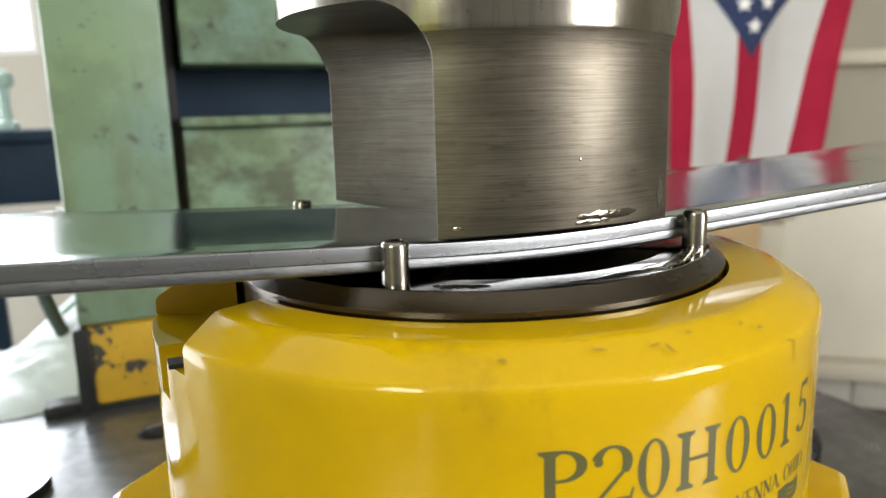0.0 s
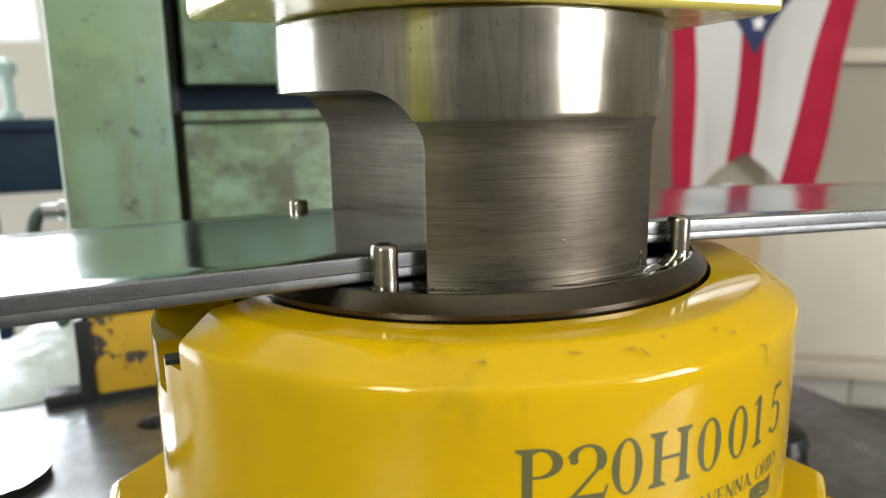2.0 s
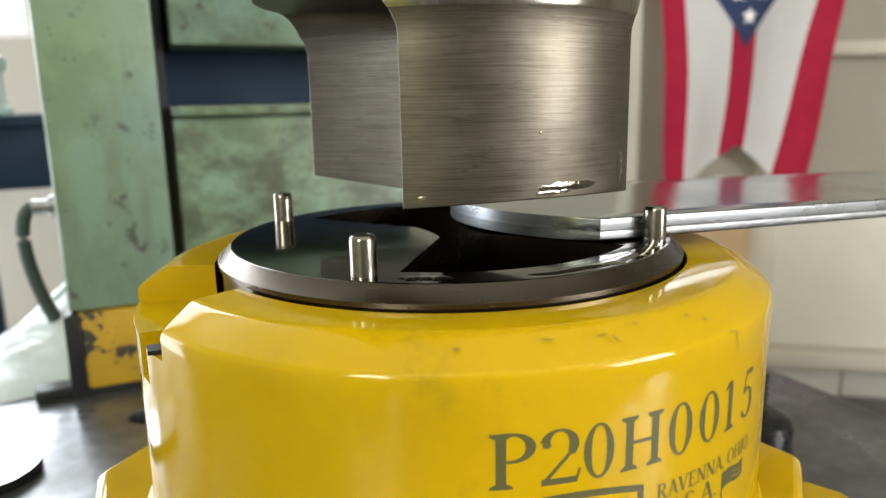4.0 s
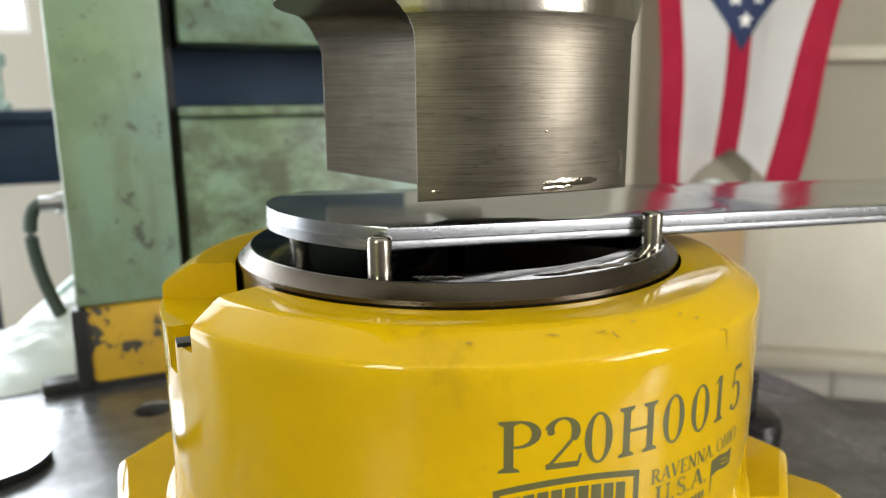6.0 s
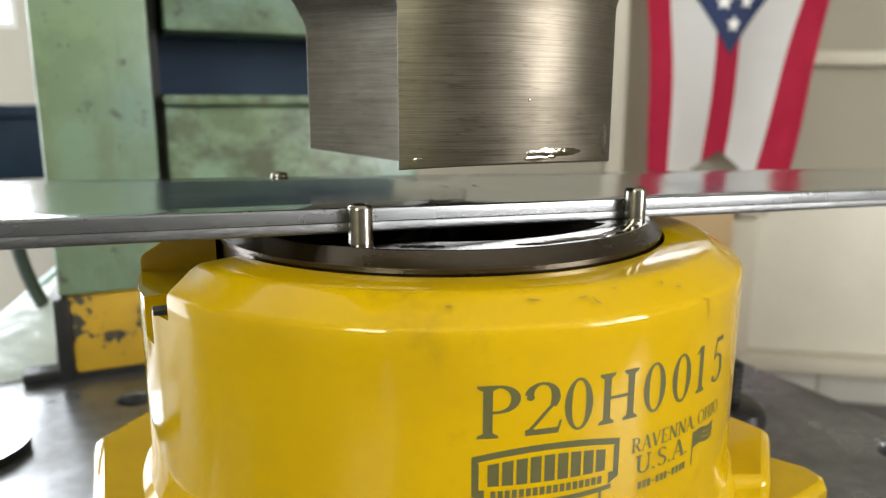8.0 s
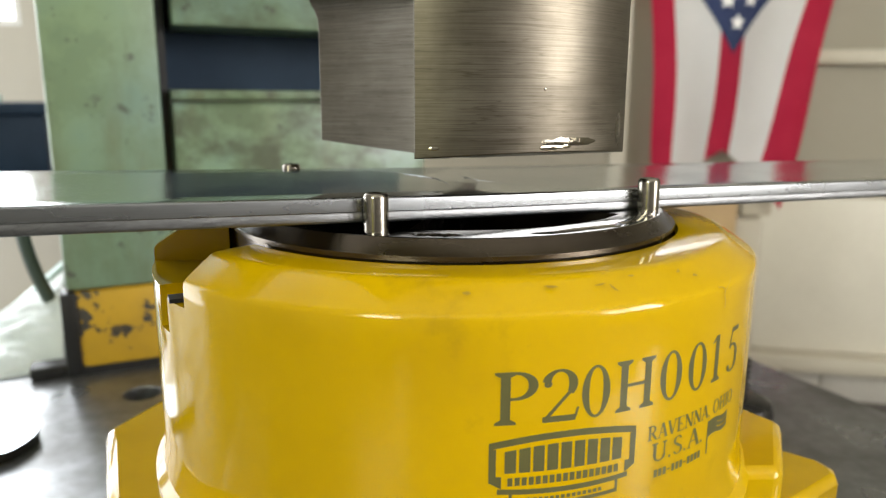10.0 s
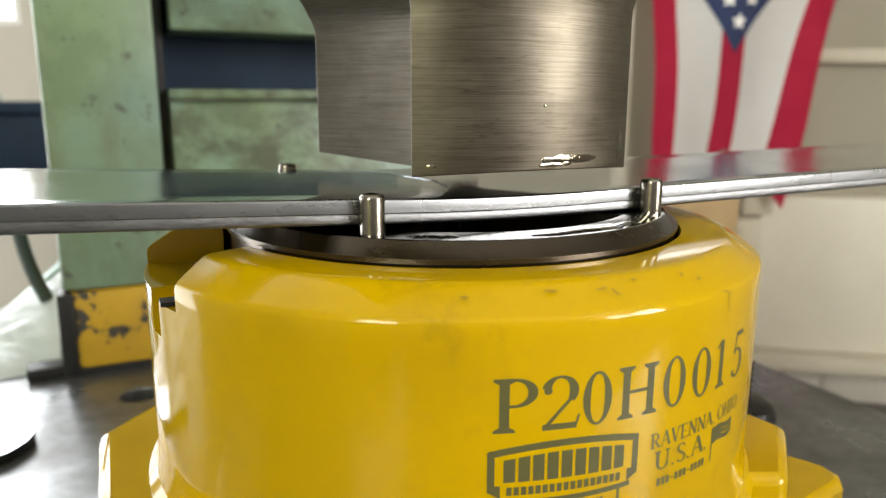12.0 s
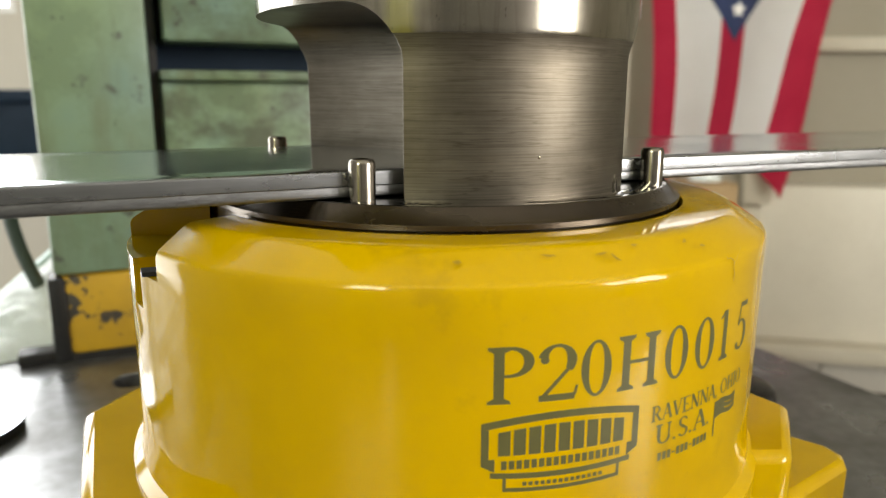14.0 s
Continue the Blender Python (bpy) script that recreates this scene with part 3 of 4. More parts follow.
        bowl((0.20 + W - 0.18) / 2, 0.31, (W - 0.38) / 2, 0.285, 180, 360, T * 0.85, t * 1.3)
    elif ch == "S":
        bowl(0.31, 0.755, 0.195, 0.222, 20, 262, T * 0.8, t)
        bowl(0.31, 0.255, 0.215, 0.232, 98, -160, T * 0.8, t)
        line(0.20, 0.62, 0.42, 0.40, T * 1.25)
    elif ch in ".,":
        bowl(0.13, 0.07, 0.035, 0.035, 0, 360, 0.075, 0.075, 12)
        if ch == ",":
            line(0.165, 0.06, 0.10, -0.14, 0.045)
    for v in bm.verts:
        v.co.x, v.co.y = v.co.x / W * width, v.co.y * height
    return bm


def flat_rect(bm, x0, x1, y0, y1, n=1):
    vs = [[bm.verts.new((x0 + (x1 - x0) * i / n, y, 0)) for i in range(n + 1)] for y in (y0, y1)]
    for i in range(n):
        bm.faces.new((vs[0][i], vs[0][i + 1], vs[1][i + 1], vs[1][i]))


def build_lettering():
    r = RB + 0.00007

    def put(name, bm, az, z, label):
        bmesh.ops.subdivide_edges(bm, edges=[e for e in bm.edges if e.calc_length() > 0.004], cuts=2)
        ob = part(name, wrapped(bm, az, z, r), "ink", holder, label, smooth=0)
        if name == "bar_row":
            tagged(ob, kind="stuff")

    # letter by letter, in an upright serif face with thick and thin strokes
    H = 0.0137
    for ch, x, w in (("P", 0.0000, 0.0122), ("2", 0.0122, 0.0103), ("0", 0.0226, 0.0088), ("H", 0.0320, 0.0140), ("0", 0.0468, 0.0092), ("0", 0.0580, 0.0094), ("1", 0.0692, 0.0060), ("5", 0.0798, 0.0085)):
        bm = glyph_mesh(ch, w, H, 1.18)
        bmesh.ops.translate(bm, verts=bm.verts, vec=(x, 0, 0))
        put("character", bm, 249.3, -0.0405, "grey stencilled character")

    def line(words, width, height, az, z):
        total = sum(GLYPH_WIDTH[ch] for ch in words)
        x = 0.0
        for ch in words:
            w = GLYPH_WIDTH[ch] / total * width
            if ch != " ":
                bm = glyph_mesh(ch, w, height, 1.25)
                bmesh.ops.translate(bm, verts=bm.verts, vec=(x, 0, 0))
                put("character", bm, az, z, "small grey stencilled character")
            x += w

    line("RAVENNA, OHIO", 0.0430, 0.0042, 272.8, -0.0508)
    line("U.S.A.", 0.0228, 0.0054, 273.7, -0.0574)
    bars = bmesh.new()
    for i in range(12):
        if i not in (3, 7):
            flat_rect(bars, i * 0.00172, i * 0.00172 + 0.0012, 0, 0.0022)
        else:
            flat_rect(bars, i * 0.00172, i * 0.00172 + 0.0011, 0.0009, 0.0013)
    put("bar_row", bars, 274.5, -0.0620, "row of small grey bars")
    # waving flag mark
    fm = bmesh.new()
    flat_rect(fm, 0, 0.0006, -0.0045, 0.0055)
    n = 8
    for lo, hi in ((0.0004, 0.0018), (0.0022, 0.0034), (0.0037, 0.0052)):
        vs = [[fm.verts.new((0.0006 + 0.0125 * i / n, y + 0.0005 * math.sin(6.3 * i / n), 0)) for i in range(n + 1)] for y in (lo, hi)]
        for i in range(n):
            fm.faces.new((vs[0][i], vs[0][i + 1], vs[1][i + 1], vs[1][i]))
    flat_rect(fm, 0.0006, 0.006, 0.0016, 0.0055)
    put("flag_mark", fm, 287.0, -0.0577, "small grey flag mark")
    # maker's plaque as plain shapes: double frame, arched bar row, small row, lower tab
    bd = bmesh.new()

    def strip_arc(x0, x1, f0, f1, n=16):
        vs = [[bd.verts.new((x0 + (x1 - x0) * i / n, f(x0 + (x1 - x0) * i / n), 0)) for i in range(n + 1)] for f in (f0, f1)]
        for i in range(n):
            bd.faces.new((vs[0][i], vs[0][i + 1], vs[1][i + 1], vs[1][i]))

    W = 0.0405
    arch = lambda x: 0.0021 * (1 - ((x - W / 2) / (W / 2)) ** 2)
    strip_arc(0, W, lambda x: 0.0148 + arch(x), lambda x: 0.0166 + arch(x))
    strip_arc(0, 0.0018, lambda x: 0.0072, lambda x: 0.0150)
    strip_arc(W - 0.0018, W, lambda x: 0.0072, lambda x: 0.0150)
    strip_arc(0.0, 0.0032, lambda x: 0.0060 - x * 0.55, lambda x: 0.0076)
    strip_arc(W - 0.0032, W, lambda x: 0.0060 - (W - x) * 0.55, lambda x: 0.0076)
    strip_arc(0.0022, W - 0.0022, lambda x: 0.0030 - 0.4 * arch(x), lambda x: 0.0044 - 0.4 * arch(x))
    strip_arc(0.0052, W - 0.0052, lambda x: -0.0004 - 0.4 * arch(x), lambda x: 0.0006 - 0.4 * arch(x))
    strip_arc(0.0052, 0.0060, lambda x: 0.0, lambda x: 0.0030)
    strip_arc(W - 0.0060, W - 0.0052, lambda x: 0.0, lambda x: 0.0030)
    put("plaque_frame", bd, 249.0, -0.0618, "grey stencilled plaque outline")
    for i in range(9):
        bd = bmesh.new()
        x0 = 0.0040 + i * 0.00365
        strip_arc(x0, x0 + 0.0029, lambda x: 0.0084, lambda x: 0.0135 + arch(x), 2)
        put("plaque_bar", bd, 249.0, -0.0618, "grey stencilled bar")
    bd = bmesh.new()
    for i in range(17):
        x0 = 0.0048 + i * 0.00182
        strip_arc(x0, x0 + 0.0013, lambda x: 0.0049, lambda x: 0.0071, 1)
    for i in range(14):
        x0 = 0.0100 + i * 0.0015
        strip_arc(x0, x0 + 0.0010, lambda x: 0.0011 - 0.4 * arch(x), lambda x: 0.0021 - 0.4 * arch(x), 1)
    put("bar_row", bd, 249.0, -0.0618, "rows of small grey bars")


build_lettering()


def build_scuffs():
    for az, r, z, w, h, turn in ((265.5, 0.1015, -0.0082, 0.0030, 0.0006, 10), (258.0, 0.1010, -0.0079, 0.0032, 0.0008, -8), (271.5, 0.1000, -0.0073, 0.0018, 0.0007, 0), (267.2, 0.1030, -0.0090, 0.0009, 0.0030, 20),
                                 (281.0, 0.1010, -0.0079, 0.0022, 0.0008, 30), (283.5, 0.1033, -0.0092, 0.0018, 0.0010, 0), (246.0, 0.1022, -0.0086, 0.0018, 0.0012, 0)):
        bm = bmesh.new()
        n = 14
        rim = [1 + 0.28 * math.sin(3 * k + az) + 0.15 * math.sin(5 * k + r * 900) for k in range(n)]
        pts = [(w / 2 * q * math.cos(2 * math.pi * k / n), h / 2 * q * math.sin(2 * math.pi * k / n)) for k, q in enumerate(rim)]
        bm.faces.new([bm.verts.new((x, y, 0)) for x, y in pts])
        m = pose(0, 0, 0, 0, 0, az + 90) @ pose(0, -r, z + 0.0003, 28, 0, 0) @ pose(0, 0, 0, 0, 0, turn)
        part("scuff", bm, "scuff", holder, "dark paint scuff", m=m, smooth=0)
    # hairline crack running down from the rim
    pts = [(0.0, 0.0), (0.0012, -0.0012), (0.0010, -0.0026), (0.0019, -0.0040), (0.0017, -0.0062)]
    bm = bmesh.new()
    for (x0, y0), (x1, y1) in zip(pts, pts[1:]):
        bm.faces.new([bm.verts.new(p) for p in ((x0, y0, 0), (x0 + 0.0004, y0, 0), (x1 + 0.0003, y1, 0), (x1, y1, 0))])
    for run in (((0.0004, -0.0002), (-0.0012, 0.0006), (-0.0026, 0.0005), (-0.0034, 0.0013)), ((0.0010, -0.0012), (0.0024, -0.0004), (0.0034, 0.0008), (0.0041, 0.0024))):
        for (x0, y0), (x1, y1) in zip(run, run[1:]):
            bm.faces.new([bm.verts.new(p) for p in ((x0, y0, 0), (x0, y0 - 0.0003, 0), (x1, y1 - 0.0002, 0), (x1, y1, 0))])
    part("crack", wrapped(bm, 288.0, -0.0130, RB + 0.0003), "scuff", holder, "hairline paint crack", smooth=0)


build_scuffs()

# ---- die with its guide pins ----
CX, RF = 0.0645, 0.0575      # centre offset and radius of the hollow flanks


def section(R, r, n=40, k=48):
    """Disc of radius R less two side discs: front arc, right hollow, back arc, left hollow; counterclockwise."""
    xc = (R * R + CX * CX - r * r) / (2 * CX)
    yc = math.sqrt(max(R * R - xc * xc, 0))
    a0 = math.atan2(-yc, -xc)
    a1 = math.atan2(-yc, xc)
    pts = [(R * math.cos(a0 + (a1 - a0) * i / n), R * math.sin(a0 + (a1 - a0) * i / n)) for i in range(n)]
    flank = []
    b = math.atan2(yc, xc)
    for i in range(k):
        a = -b + 2 * b * i / k
        q = CX * math.cos(a) - math.sqrt(max(0.0, r * r - (CX * math.sin(a)) ** 2))
        flank.append((q * math.cos(a), q * math.sin(a)))
    half = pts + flank
    return half + [(-x, -y) for x, y in half]


def rings_mesh(rings, cap_low=None, cap_high=None, closed=False):
    bm = bmesh.new()
    vs = [[bm.verts.new(p) for p in ring] for ring in rings]
    n = len(vs[0])
    pairs = list(zip(vs, vs[1:])) + ([(vs[-1], vs[0])] if closed else [])
    for a, b in pairs:
        for i in range(n):
            j = (i + 1) % n
            bm.faces.new((a[i], a[j], b[j], b[i]))
    bmesh.ops.remove_doubles(bm, verts=bm.verts, dist=2e-6)
    vs = [[v for v in ring if v.is_valid] for ring in vs]
    n = len(vs[0])
    for cap, ring in ((cap_low, vs[0]), (cap_high, vs[-1])):
        if cap is not None:
            c = bm.verts.new(cap)
            for i in range(n):
                bm.faces.new((ring[i], ring[(i + 1) % n], c))
    return bm


def ring(pts, z):
    return [(x, y, z) for x, y in pts]


def to_circle(pts, R):
    return [(R * x / math.hypot(x, y), R * y / math.hypot(x, y)) for x, y in pts]


def build_die():
    d = tagged(empty("cutting_die", pose(0, 0, 0)), "dark oily round steel die with an hourglass opening", "die")
    hole, relief = section(0.0640, 0.0570), section(0.0655, 0.0555)
    R = lambda r, z: ring(to_circle(hole, r), z)
    face = [ring(hole, 0), R(0.0755, 0), R(0.0759, 0), R(0.0762, -0.0002)]
    rings = [R(0.0762, -0.0002), R(0.0797, -0.0037), R(0.0801, -0.0039), R(0.0806, -0.0043), R(0.0806, -0.0057), R(0.0796, -0.0060), R(0.0796, -0.0318),
             ring(relief, -0.0318), ring(relief, -0.029), ring(hole, -0.028), ring(hole, -0.0002)]
    part("die_face", rings_mesh(face), "die", d, "dark polished face wet with oil")
    part("die_body", rings_mesh(rings), "rim", d, "dull brown steel rim with a wide chamfer", smooth=25)

    def film(a0, a1, r0, r1, seed):
        """A puddle of oil on the face, uneven along both edges."""
        bm = bmesh.new()
        n, k = 60, 5
        g = []
        for i in range(n + 1):
            a = radians(a0 + (a1 - a0) * i / n)
            end = min(1.0, 5 * min(i / n, 1 - i / n)) ** 0.5
            mid, half = (r0 + r1) / 2 + 0.0012 * noise.noise((i * 0.11, seed, 0)), (r1 - r0) / 2 * end * (0.75 + 0.45 * noise.noise((i * 0.23, seed, 5)))
            g.append([bm.verts.new(((mid + half * u) * math.cos(a), (mid + half * u) * math.sin(a), 0.0001 + 0.0004 * (1 - u * u) * end)) for u in [2 * j / k - 1 for j in range(k + 1)]])
        for i in range(n):
            for j in range(k):
                bm.faces.new((g[i][j], g[i + 1][j], g[i + 1][j + 1], g[i][j + 1]))
        part("oil_film", bm, "wet", d, "rippled film of wet oil", smooth=80)

    film(262, 322, 0.0680, 0.0748, 1.0)
    film(234, 246, 0.0680, 0.0735, 2.0)
    for x, y in ((-0.0485, -0.0495), (0.0512, -0.0495), (-0.0485, 0.0535)):
        part("guide_pin", lathe([(0, -0.01), (0.0037, -0.01), (0.0037, 0.0098), (0.0035, 0.0106), (0.0030, 0.0111), (0.0022, 0.0112), (0.0018, 0.0109), (0, 0.0108)], 28), "pin", d, "bright steel guide pin with a domed end", m=pose(x, y, 0))
    return d


build_die()

# ---- punch and ram plate ----


def build_punch():
    p = tagged(empty("punch", pose(0, 0, 0.02)), "ground steel parting punch with hollow flanks under a round collar", "punch")
    RP = 0.0635
    low = section(RP, RF)

    def sole(x, y):
        """The cutting face: hollow from side to side along its front, and deepest across the middle."""
        side = min(1.0, abs(y) / 0.051)
        return 0.0017 * (1 - min(1.0, (x / 0.0379) ** 2)) * side - 0.0044 * (1 - side ** 2)

    rings = [[(x, y, sole(x, y)) for x, y in low], [(x, y, sole(x, y) * 0.9 + 0.0015) for x, y in low], ring(low, 0.012), ring(low, 0.03), ring(low, 0.045)]
    rho, RC = 0.016, 0.0643
    radius = lambda z: RP if z < 0.0495 else RP + (RC - RP) * min(1, (z - 0.0495) / 0.0035)
    zs = [0.045 + rho * math.sin(radians(a)) for a in (12, 24, 36)] + [0.0525, 0.0531] + [0.045 + rho * math.sin(radians(a)) for a in (42, 50, 58, 66, 74, 82, 90)]
    for z in sorted(zs):
        d = rho - math.sqrt(max(0, rho ** 2 - (z - 0.045) ** 2))
        rings.append(ring(section(radius(z), RF - d), z))
    top = to_circle(section(RC, RF - rho), RC)
    rings += [ring(top, 0.061), ring(top, 0.0612), ring(top, 0.0808), ring(to_circle(top, RC - 0.0008), 0.0816)]
    split = next(i for i, r in enumerate(rings) if r[0][2] >= 0.0525)
    last = next(i for i, r in enumerate(rings) if r[0][2] >= 0.061)
    # the round of the collar comes down over the blade; the hollow flanks run up under it
    flank = lambda f: min((v.co.x * v.co.x + v.co.y * v.co.y) ** 0.5 for v in f.verts) < RC - 0.0004
    blade = rings_mesh(rings[:last + 2], cap_low=(0, 0, -0.0044))
    bmesh.ops.delete(blade, geom=[f for f in blade.faces if min(v.co.z for v in f.verts) > 0.0524 and not flank(f)], context="FACES")
    collar = rings_mesh(rings[split:], cap_high=(0, 0, 0.0816))
    bmesh.ops.delete(collar, geom=[f for f in collar.faces if max(v.co.z for v in f.verts) < 0.06105 and flank(f)], context="FACES")
    part("blade", blade, "punch", p, "brownish oiled steel blade with fine turning lines", bev=0.0014)
    part("collar", collar, "collar", p, "bright turned steel collar", bev=0.0003)

    def wet_patch(az, z, w, h, seed):
        """Runs of oil down the front of the blade."""
        bm = bmesh.new()
        n, k = 18, 12
        g = []
        for i in range(n + 1):
            u = 2 * i / n - 1
            span = h / 2 * math.sqrt(max(0.0, 1 - u * u)) * (0.7 + 0.6 * noise.noise((i * 0.45, seed, 0)))
            g.append([(radians(az) + w / 2 * u / RP, z + span * v, 0.00002 + 0.00016 * (1 - v * v) * (1 - u * u)) for v in [2 * j / k - 1 for j in range(k + 1)]])
        vs = [[bm.verts.new(((RP + e) * math.cos(a), (RP + e) * math.sin(a), zz)) for a, zz, e in row] for row in g]
        for i in range(n):
            for j in range(k):
                bm.faces.new((vs[i][j], vs[i + 1][j], vs[i + 1][j + 1], vs[i][j + 1]))
        bmesh.ops.remove_doubles(bm, verts=bm.verts, dist=1e-7)
        part("oil_run", bm, "wet", p, "glossy run of oil", smooth=80)

    for a, z, w, h, q in ((277, 0.0046, 0.022, 0.0036, 1.0), (299, 0.0080, 0.004, 0.0130, 4.0)):
        wet_patch(a, z, w, h, q)
    for a, z, w, h in ((270.5, 0.0030, 0.0085, 0.0018), (275.5, 0.0034, 0.0036, 0.0014), (238.5, 0.0030, 0.0032, 0.0012), (268.0, 0.0198, 0.0009, 0.0009)):
        bm = bmesh.new()
        bmesh.ops.create_uvsphere(bm, u_segments=14, v_segments=8, radius=1, matrix=Matrix.Diagonal((w / 2, 0.00013, h / 2, 1)))
        q = radians(a)
        part("oil_drop", bm, "oil", p, "glossy oil drop", m=pose(RP * math.cos(q), RP * math.sin(q), z, 0, 0, a + 90))
    return p


punch = build_punch()


def build_ram():
    r = tagged(empty("ram", pose(0, 0, 0.1)), "pale yellow ram plate with a green slide, carrying the punch", "press ram")
    part("plate", prism([(-0.0893, 0.0015), (-0.0822, -0.0636), (0.0718, -0.0664), (0.079, 0.0015)], 0.0817, 0.13), "ram", r, "pale yellow enamelled steel plate", bev=0.002)
    part("ram_block", box(-0.07, 0.07, -0.05, 0.0, 0.1302, 0.5, 0.004), "green", r, "green painted ram block")
    part("slide_panel", box(-0.060, 0.168, 0.408, 0.472, 0.0765, 0.5, 0.004), "streaked", r, "dirty light green painted slide panel")
    part("slide_arm", box(-0.04, 0.04, 0.0005, 0.4075, 0.30, 0.40, 0.004), "green", r, "green painted arm behind the ram")
    return r


ram = build_ram()

# ---- steel strip: blanks, punched-out slugs and the remaining bar ----
HW, TH, YC = 0.0475, 0.0074, 0.001
XC = CX - math.sqrt(RF * RF - HW * HW)      # corner of a cut end, from the cut's centre
PITCH = 0.197


def bulge(y):
    return math.sqrt(RF * RF - y * y) - math.sqrt(RF * RF - HW * HW)


def strip_outline(x_left, x_right, left_cut, right_cut, n=22):
    out = []
    for i in range(n + 1):
        y = -HW + 2 * HW * i / n
        out.append((x_right + (bulge(y) if right_cut else 0), y))
    for i in range(n + 1):
        y = HW - 2 * HW * i / n
        out.append((x_left - (bulge(y) if left_cut else 0), y))
    return out


def strip_solid(outline, round_edge=0.0008):
    """The outline as a flat bar under z = 0: bright faces above and below, sheared edges round, long edges slightly rounded."""
    bm = bmesh.new()
    r = round_edge
    arc = [(r * (1 - math.cos(radians(a))), r * (1 - math.sin(radians(a)))) for a in (0, 22, 45, 67, 90)]
    levels = [(-d, i) for d, i in arc] + [(-0.0041, 0.0), (-0.0044, 0.00022), (-0.0047, 0.00006)] + [(-TH + d, i) for d, i in reversed(arc)]
    vs = []
    for z, inset in levels:
        vs.append([bm.verts.new((x, y - math.copysign(inset, y) if abs(y) > HW - 1e-4 else y, z)) for x, y in outline])
    n = len(outline)
    for k, (a, b) in enumerate(zip(vs, vs[1:])):
        for i in range(n):
            f = bm.faces.new((a[i], b[i], b[(i + 1) % n], a[(i + 1) % n]))
            f.material_index = 1 if k < 5 else 2
    bm.faces.new(vs[0])
    bm.faces.new(vs[-1][::-1])
    return bm


def build_blank(name, x_left, x_right, lc, rc, label, category):
    ob = part(name, strip_solid(strip_outline(x_left, x_right, lc, rc)), ["strip", "strip_edge", "strip_break"], None, smooth=30)
    return tagged(ob, label, category, group="steel strip pieces")


blank_a = build_blank("steel_blank", -(PITCH - 2 * XC), 0, True, True, "bright flat steel blank with rounded ends, cut off", "steel blank")
blank_b = build_blank("steel_blank", 0, PITCH - 2 * XC, True, True, "bright flat steel blank with a rounded end in the die", "steel blank")
bar_c = build_blank("steel_bar", 0, 1.1, True, False, "long bright flat steel bar fed to the die", "steel bar")

NS = 9


def build_slug(name):
    """Hourglass offcut in slices across the strip, each on its own centre line."""
    s = tagged(empty(name), "hourglass steel offcut pressed down through the die", "offcut", group="punched offcuts")
    made = []
    for i in range(NS):
        x0, x1 = -XC + 2 * XC * i / NS, -XC + 2 * XC * (i + 1) / NS
        c = (x0 + x1) / 2
        ymin = lambda x: math.sqrt(max(0.0, RF * RF - (CX - abs(x)) ** 2)) if abs(x) > CX - RF else 0.0
        lap, hw = 0.00025, HW - 0.00004 * (i % 2)
        for sgn in (-1, 1):
            xs = [x0 - lap + (x1 - x0 + 2 * lap) * k / 4 for k in range(5)]
            o = [(x - c, sgn * hw) for x in xs] + [(x - c, sgn * min(ymin(x), HW - 0.0003)) for x in reversed(xs)]
            made.append((c, part("slice", strip_solid(o if sgn < 0 else o[::-1]), ["strip", "strip_edge", "strip_break"], s, smooth=30)))
    return s, made


slug_a, slices_a = build_slug("slug")
slug_b, slices_b = build_slug("slug")



def build_mirrored_box():
    """Low enamelled box, unseen, added so that the bright steel mirrors a yellow-green stripe."""
    c = tagged(empty("mirrored_box", pose(-1.02, -0.83, FLOOR, 0, 0, 129)), "unseen yellow-green enamelled box, added for its stripe mirrored in the steel", "cabinet")
    part("body", box(-0.13, 0.13, -0.20, 0.18, 0.0, 1.34, 0.006), "lime", c)
    part("door", box(-0.115, 0.115, -0.214, -0.2015, 0.05, 1.30, 0.004), "lime", c)
    part("handle", box(0.085, 0.098, -0.235, -0.2145, 0.68, 0.80, 0.003), "black", c, "black bar handle")


build_mirrored_box()

# ---- loose things on the table ----


def build_offcut():
    o = strip_outline(-0.16, 0, False, True)
    ob = part("steel_offcut", strip_solid([(x, y * 0.62) for x, y in o]), ["strip", "black", "black"], None, m=pose(-0.200, 0.280, TABLE + TH + 0.0005, 0, 0, 24), bev=0.0008)
    tagged(ob, "bright steel offcut with a rounded end on the table", "steel offcut")


build_offcut()


def build_stud():
    s = tagged(empty("clamp_stud", pose(0.258, 0.087, TABLE)), "black threaded stud with a flanged nut in the table", "stud")
    prof = [(0, 0.03)]
    for i in range(7):
        z = 0.0040 * i + 0.0302
        prof += [(0.0074, z), (0.0092, z + 0.0014), (0.0092, z + 0.0022)]
    prof += [(0.0060, 0.0585), (0, 0.059)]
    part("threaded_rod", lathe(prof, 24), "stud", s, "black threaded rod", smooth=20)
    part("nut", lathe([(0, 0.0042), (0.0250, 0.0042), (0.0256, 0.006), (0.0256, 0.0205), (0.0240, 0.0265), (0.0185, 0.0298), (0, 0.030)], 32), "stud", s, "black shouldered clamp nut")
    part("washer", lathe([(0, 0.0002), (0.0275, 0.0002), (0.0275, 0.0032), (0.0265, 0.004), (0, 0.004)], 32), "black", s, "thick black washer")


build_stud()

# ---- flag on the far wall ----


